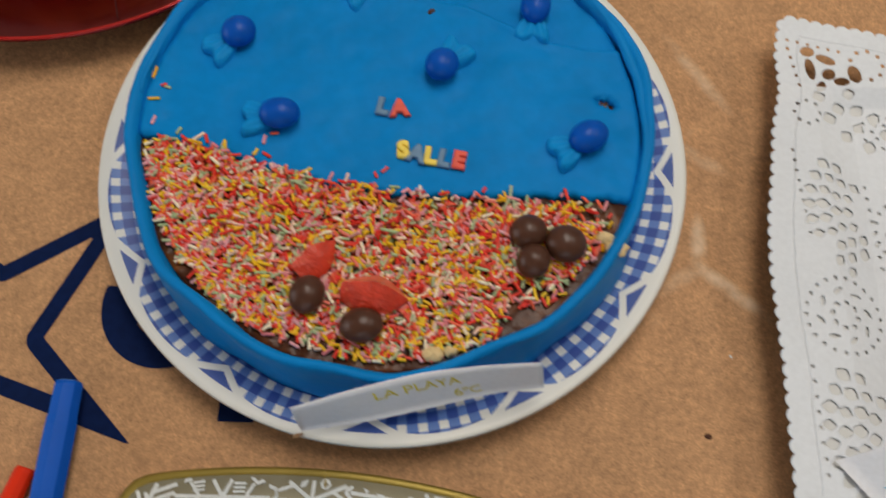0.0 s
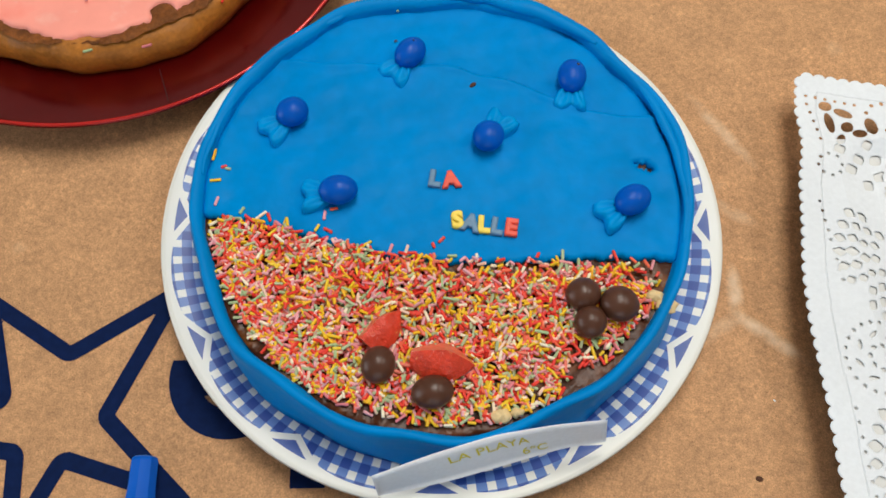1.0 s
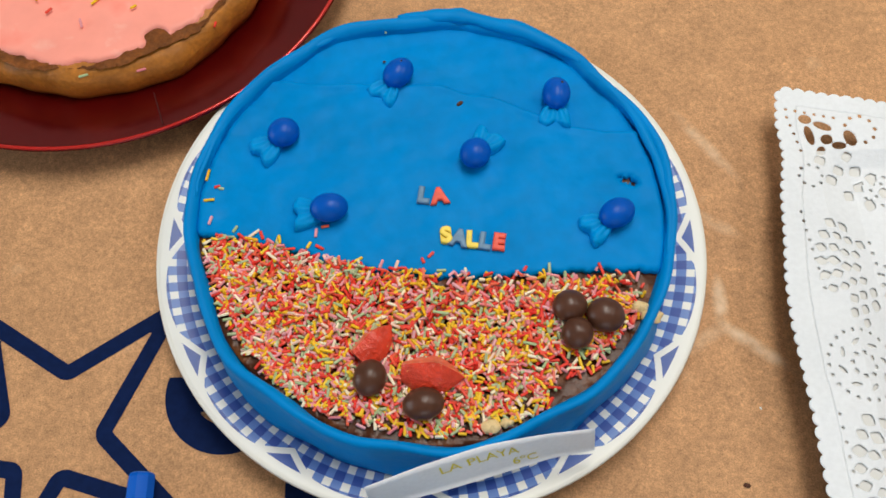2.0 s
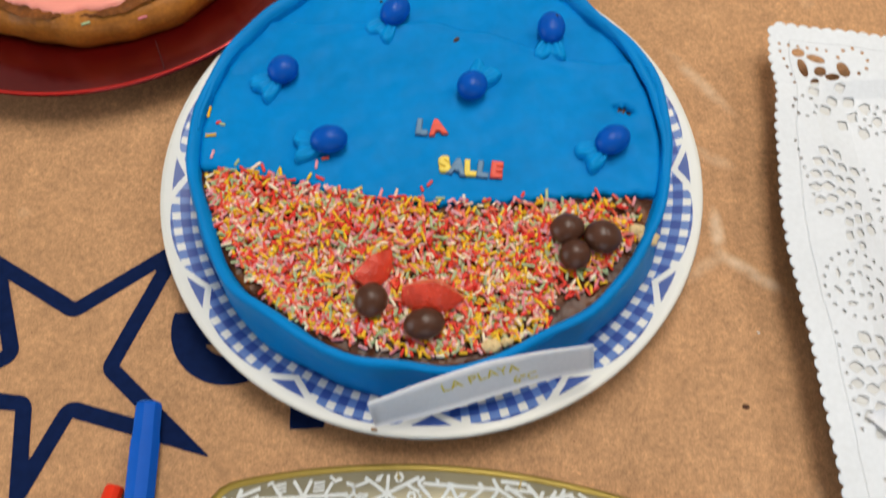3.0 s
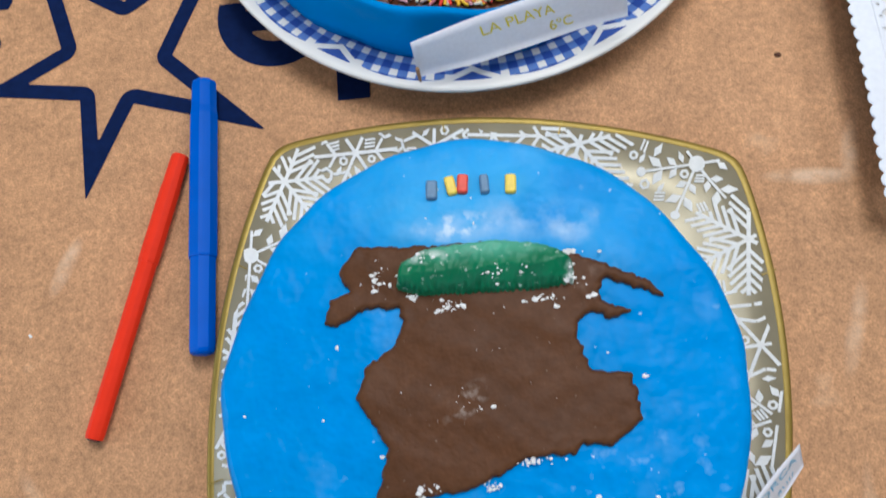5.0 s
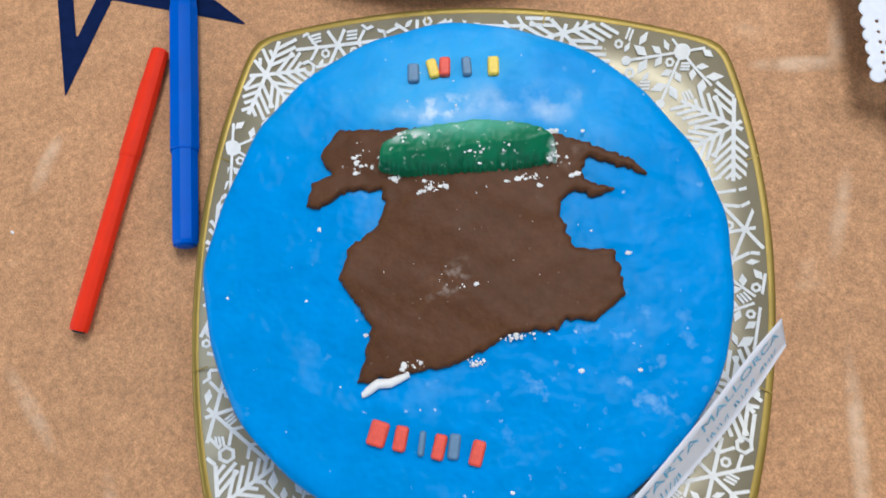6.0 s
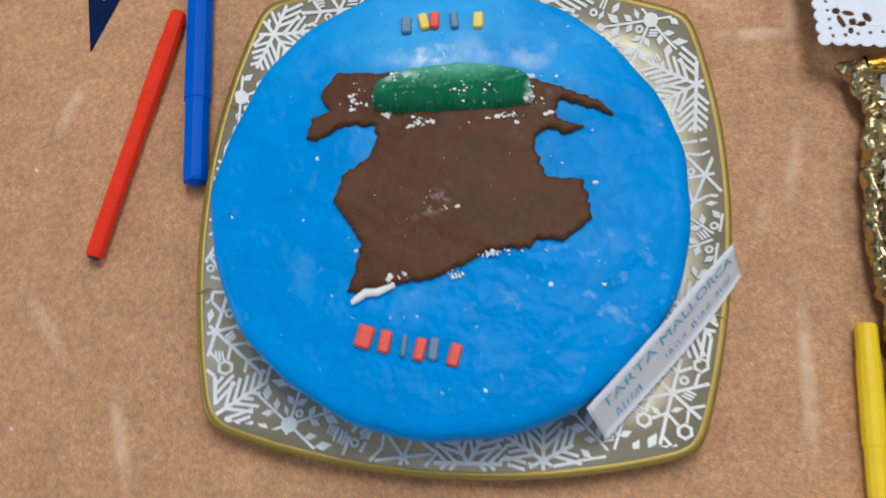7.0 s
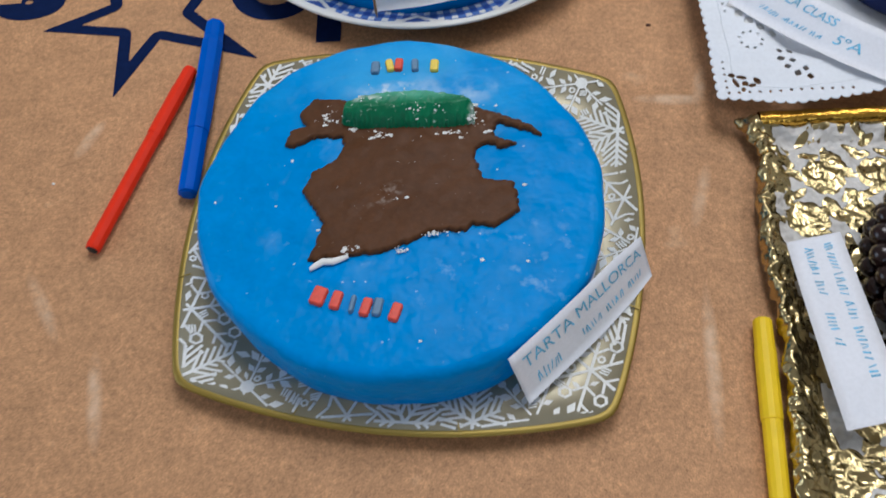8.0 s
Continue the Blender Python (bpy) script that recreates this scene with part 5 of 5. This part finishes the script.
def hole_flower(cx, cy, r):
    """A round flower: a ring of dots, slits within it, a small star of cells in the middle."""
    hole_ring(cx, cy, r, 22, 0.0010)
    for i in range(8):
        a = 2 * math.pi * i / 8 + 0.2
        HOLES.append((cx + 0.66 * r * math.cos(a), cy + 0.66 * r * math.sin(a), 0.0011, 0.0030, a + 0.5, 1.4))
        HOLES.append((cx + 0.34 * r * math.cos(a + 0.4), cy + 0.34 * r * math.sin(a + 0.4), 0.0012, 0.0016, a, 1.3))


hole_fan(0.4560, 0.5690, -0.10, 1.35)
dot_line(0.4525, 0.5960, 0.4785, 0.5890, 6)
dot_line(0.4520, 0.5905, 0.4555, 0.5680, 5)
hole_ring(0.4920, 0.5810, 0.0085, 9, 0.0012)
hole_ring(0.5230, 0.5740, 0.0085, 9, 0.0012)
hole_fan(0.5290, 0.5560, -0.10, 1.0)
hole_ring(0.4570, 0.5510, 0.0066, 8, 0.0010)
hole_arcs(0.4980, 0.5680, 0.0170, 3, 0.0100, 3.35, 4.45, 0.0044)
hole_ring(0.4960, 0.5440, 0.0095, 12, 0.0010)
hole_ring(0.4960, 0.5440, 0.0045, 6, 0.0010)
dot_line(0.4470, 0.5290, 0.4500, 0.4840, 9, 0.0009)
hole_arcs(0.4890, 0.4970, 0.0180, 4, 0.0074, 2.30, 4.05, 0.0036)
dot_line(0.4830, 0.5120, 0.4860, 0.4690, 8, 0.0010)
hole_flower(0.4620, 0.4430, 0.0185)
hole_flower(0.5040, 0.4880, 0.0185)
dot_line(0.4430, 0.4180, 0.4440, 0.3700, 8, 0.0009)
hole_arcs(0.4880, 0.3890, 0.0200, 4, 0.0080, 2.35, 4.20, 0.0040)
hole_arcs(0.5250, 0.4300, 0.0220, 3, 0.0078, 2.35, 4.00, 0.0038)
hole_ring(0.4560, 0.3440, 0.0072, 9, 0.0010)
hole_fan(0.4370, 0.3035, 0.10, 0.80)
hole_arcs(0.4900, 0.3300, 0.0120, 2, 0.0072, 2.6, 4.3, 0.0030)
dot_line(0.4340, 0.3015, 0.5100, 0.3020, 13, 0.0010)
dot_line(0.4335, 0.3060, 0.4345, 0.3270, 5, 0.0009)
HOLE_SET = HOLES
DLEN = np.concatenate([[0], np.cumsum(np.linalg.norm(np.roll(DOILY_LOOP, -1, 0) - DOILY_LOOP, axis=1))])


def scallops():
    """The outline with small round scallops set along it."""
    n = int(DLEN[-1] / 0.0068)
    s = (np.arange(n) + 0.5) / n * DLEN[-1]
    closed = np.vstack([DOILY_LOOP, DOILY_LOOP[:1]])
    return np.stack([np.interp(s, DLEN, closed[:, 0]), np.interp(s, DLEN, closed[:, 1])], 1)


SCALLOPS = scallops()


def doily_area(X, Y):
    d = loop_distance(X, Y, DOILY_LOOP) - 0.0012
    for cx, cy in SCALLOPS:
        if cx < 0.56:
            d = np.maximum(d, 0.0037 - np.hypot(X - cx, Y - cy))
    for cx, cy, rx, ry, t, *power in HOLE_SET:
        c, s = math.cos(t), math.sin(t)
        e = power[0] if power else 2.0
        u, w = (X - cx) * c + (Y - cy) * s, -(X - cx) * s + (Y - cy) * c
        d = np.minimum(d, ((np.abs(u / rx) ** e + np.abs(w / ry) ** e) ** (1 / e) - 1) * min(rx, ry))
    return d


def doily_z(X, Y, d):
    over = np.clip((0.568 - Y) / 0.010, 0, 1) * np.clip((Y - 0.326) / 0.014, 0, 1)
    sag = np.clip((X - 0.462) / 0.02, 0, 1) * over
    return 0.0260 + 0.0020 * over - 0.0070 * sag + 0.0009 * wave(X, Y, 0.05, 21) + 0.0015 * np.clip((0.434 - X) / 0.01, 0, 1) * wave(X, Y, 0.04, 22)


def tray_area(X, Y):
    return np.minimum(np.minimum(loop_distance(X, Y, DOILY_LOOP) - 0.0095, 0.568 - Y), Y - 0.338)


part("tray_body", *sheet(tray_area, lambda X, Y, d: doily_z(X, Y, d) - 0.0011, (0.426, 0.700, 0.330, 0.574), 0.0030, 0.0220), CARD, tray, "low white card tray")
part("lace_border", *sheet(lambda X, Y: np.minimum(doily_area(X, Y), 0.0085 - loop_distance(X, Y, DOILY_LOOP)), doily_z, (0.417, 0.562, 0.284, 0.614), 0.00085, 0.0003), DOILY, doily,
     "scalloped border with pricked dots")
part("lace_centre", *sheet(lambda X, Y: np.minimum(doily_area(X, Y), loop_distance(X, Y, DOILY_LOOP) - 0.0085), doily_z, (0.417, 0.562, 0.284, 0.614), 0.00085, 0.0003), DOILY, doily,
     "lace net with flowers")

navy = thing("navy_cake", (0.605, 0.425, 0.0250), "round cake with dark navy icing on a doily", "cake")
part("icing", *shifted(lathe([(1e-4, 0.0255), (0.086, 0.0255), (0.0885, 0.030), (0.088, 0.050), (0.084, 0.055), (0.078, 0.056), (1e-4, 0.056)], 72), 0.605, 0.425), NAVY, navy)
strip, at, ln, hi = strip_thing("white paper strip with blue handwriting on the doily",
                                ((0.470, 0.3830, 0.0500), (0.487, 0.3640, 0.0480), (0.505, 0.3480, 0.0460), (0.5250, 0.3330, 0.0440), (0.5650, 0.3080, 0.0420)),
                                ((0.447, 0.3760, 0.0300), (0.464, 0.3560, 0.0300), (0.484, 0.3370, 0.0300), (0.5060, 0.3180, 0.0300), (0.5420, 0.2930, 0.0290)))
write(strip, at, ln, 0.036, "LA CLASS", 0.40, 0.72, 0.0100, INK_BLUE)
write(strip, at, ln, 0.036, "5\u00baA", 0.70, 0.40, 0.0120, INK_BLUE)
scribble(strip, at, ln, 0.036, 0.16, 0.56, 0.30, 0.10, INK_BLUE, 9)

# ---------- the gold foil tray ----------
foil = thing("foil_tray", (0.52, 0.17, 0), "crumpled gold foil tray with white lace print", "tray")
FOIL_LOOP = np.array([(0.4400, 0.2940), (0.4480, 0.2680), (0.4400, 0.2300), (0.4345, 0.1950), (0.4350, 0.1500), (0.4300, 0.1200), (0.4240, 0.0800), (0.4180, 0.0300),
                      (0.4180, 0.0050), (0.660, 0.0050), (0.660, 0.2950), (0.560, 0.2930), (0.5000, 0.2950)])


def crumple(X, Y, size, seed):
    """Creased height from lattice noise: sharp ridges between soft hollows."""
    flat = [1 - abs(noise.noise((x / size, y / size, seed))) * 2.2 for x, y in zip(np.ravel(X), np.ravel(Y))]
    return np.array(flat).reshape(np.shape(X))


def foil_z(X, Y, d):
    edge = np.clip(1 - d / 0.020, 0, 1)
    fold_up = 0.0105 * edge * (1 - 0.65 * np.clip(1 - d / 0.004, 0, 1))
    return 0.0040 + fold_up + crumple(X, Y, 0.011, 1.3) * (0.0013 + 0.0026 * edge) + crumple(X, Y, 0.0045, 5.1) * (0.0008 + 0.0013 * edge)


def foil_area(X, Y):
    return loop_distance(X, Y, FOIL_LOOP) + 0.0018 * wave(X, Y, 0.017, 34) + 0.0010 * wave(X, Y, 0.006, 35)


part("foil_sheet", *sheet(foil_area, foil_z, (0.412, 0.562, 0.002, 0.300), 0.0012, 0.0008), GOLDFOIL, foil, "crumpled shiny gold foil")


FLOWERS = [(0.4850 + 0.0330 * i + 0.0165 * (j % 2) - 0.033, 0.2500 - 0.0300 * j, 0.0118) for j in range(8) for i in range(4)]
LEAVES = [(x + 0.0165 + rng.normal(0, 0.002), y + 0.004 + rng.normal(0, 0.002), rng.uniform(0, 3.1)) for x, y, _ in FLOWERS] + \
         [(x - 0.004 + rng.normal(0, 0.002), y + 0.0155, rng.uniform(0, 3.1)) for x, y, _ in FLOWERS] + \
         [(rng.uniform(0.449, 0.556), rng.uniform(0.01, 0.287), rng.uniform(0, 3.1)) for _ in range(190)]


def lace_area(X, Y):
    d = np.minimum(np.minimum(loop_distance(X, Y, FOIL_LOOP) - 0.010, X - 0.449), 0.287 - Y)
    for cx, cy, r in FLOWERS:
        a = np.arctan2(Y - cy, X - cx)
        d = np.minimum(d, np.hypot(X - cx, Y - cy) - r - 0.0014 * np.abs(np.sin(4 * a)))
    for cx, cy, t in LEAVES:
        u, w = (X - cx) * math.cos(t) + (Y - cy) * math.sin(t), (Y - cy) * math.cos(t) - (X - cx) * math.sin(t)
        d = np.minimum(d, (np.sqrt((u / 0.0062) ** 2 + (w / 0.0028) ** 2) - 1) * 0.0028)
    return d


part("white_lace", *sheet(lace_area, lambda X, Y, d: foil_z(X, Y, np.maximum(loop_distance(X, Y, FOIL_LOOP), 0)) + 0.0005, (0.445, 0.560, 0.010, 0.292), 0.0011, 0), FOILPRINT, foil, "white lace print")
roll_v, roll_f = [], []
for i in range(41):
    x = 0.4530 + 0.0052 * i
    for k in range(12):
        b = 2 * math.pi * k / 12
        w = 0.0052 * (1 + 0.18 * noise.noise((x * 160, k * 0.7, 2.0)))
        roll_v.append((x, 0.2905 + w * math.cos(b), 0.0125 + w * math.sin(b)))
for i in range(40):
    roll_f += [(i * 12 + k, i * 12 + (k + 1) % 12, i * 12 + 12 + (k + 1) % 12, i * 12 + 12 + k) for k in range(12)]
part("foil_roll", roll_v, roll_f, GOLDROLL, foil, "rolled bright gold foil edge")
berry_cake = thing("ball_edged_cake", (0.560, 0.170, 0.008), "white cake edged with dark chocolate balls on foil", "cake")
part("icing", *shifted(lathe([(1e-4, 0.0075), (0.062, 0.0075), (0.064, 0.012), (0.063, 0.030), (0.058, 0.034), (1e-4, 0.035)], 60), 0.560, 0.168), ICING_WHITE, berry_cake, "white icing")
for ring, (rr, zz, n) in enumerate(((0.071, 0.0150, 34), (0.069, 0.0270, 33), (0.062, 0.0375, 28))):
    for i in range(n):
        a = 2 * math.pi * (i + 0.5 * ring) / n
        if 0.3 * math.pi < a < 1.75 * math.pi:
            s = rng.uniform(0.0062, 0.0074)
            part("chocolate_ball", *shifted(ball(s, s, s * 0.92, 14, 9), 0.560 + rr * math.cos(a), 0.168 + rr * math.sin(a), zz), DARK_CHOC, berry_cake, "dark chocolate ball")
strip, at, ln, hi = strip_thing("white paper strip with blue handwriting lying on gold foil",
                                ((0.4725, 0.1960, 0.0290), (0.4745, 0.1650, 0.0285), (0.4770, 0.1300, 0.0280), (0.4800, 0.0900, 0.0270)),
                                ((0.4440, 0.1935, 0.0240), (0.4450, 0.1620, 0.0235), (0.4465, 0.1250, 0.0230), (0.4490, 0.0860, 0.0220)))
scribble(strip, at, ln, 0.029, 0.06, 0.80, 0.70, 0.15, INK_BLUE, 12)
scribble(strip, at, ln, 0.029, 0.06, 0.36, 0.34, 0.14, INK_BLUE, 13)
scribble(strip, at, ln, 0.029, 0.46, 0.62, 0.34, 0.14, INK_BLUE, 14)

# ---------- crumbs on the paper ----------
for cx, cy, s in ((0.4020, 0.3900, 0.0013), (0.0640, 0.2990, 0.0006), (0.0080, 0.2760, 0.0008), (0.0060, 0.1370, 0.0006), (0.4160, 0.4290, 0.0006)):
    ob = thing("crumb", (cx, cy, float(paper_z(cx, cy)) + s * 0.3), "tiny brown crumb lying on kraft paper", "crumb", "crumbs on the paper")
    v, f = ball(s, s * 1.5, s * 0.6, 10, 6)
    part("crumb_body", *moved((v, f), pose(0, 0, 0, 0, 0, 60 * s * 1000)), CRUMB if s > 0.001 else FLOUR, ob, local=True)
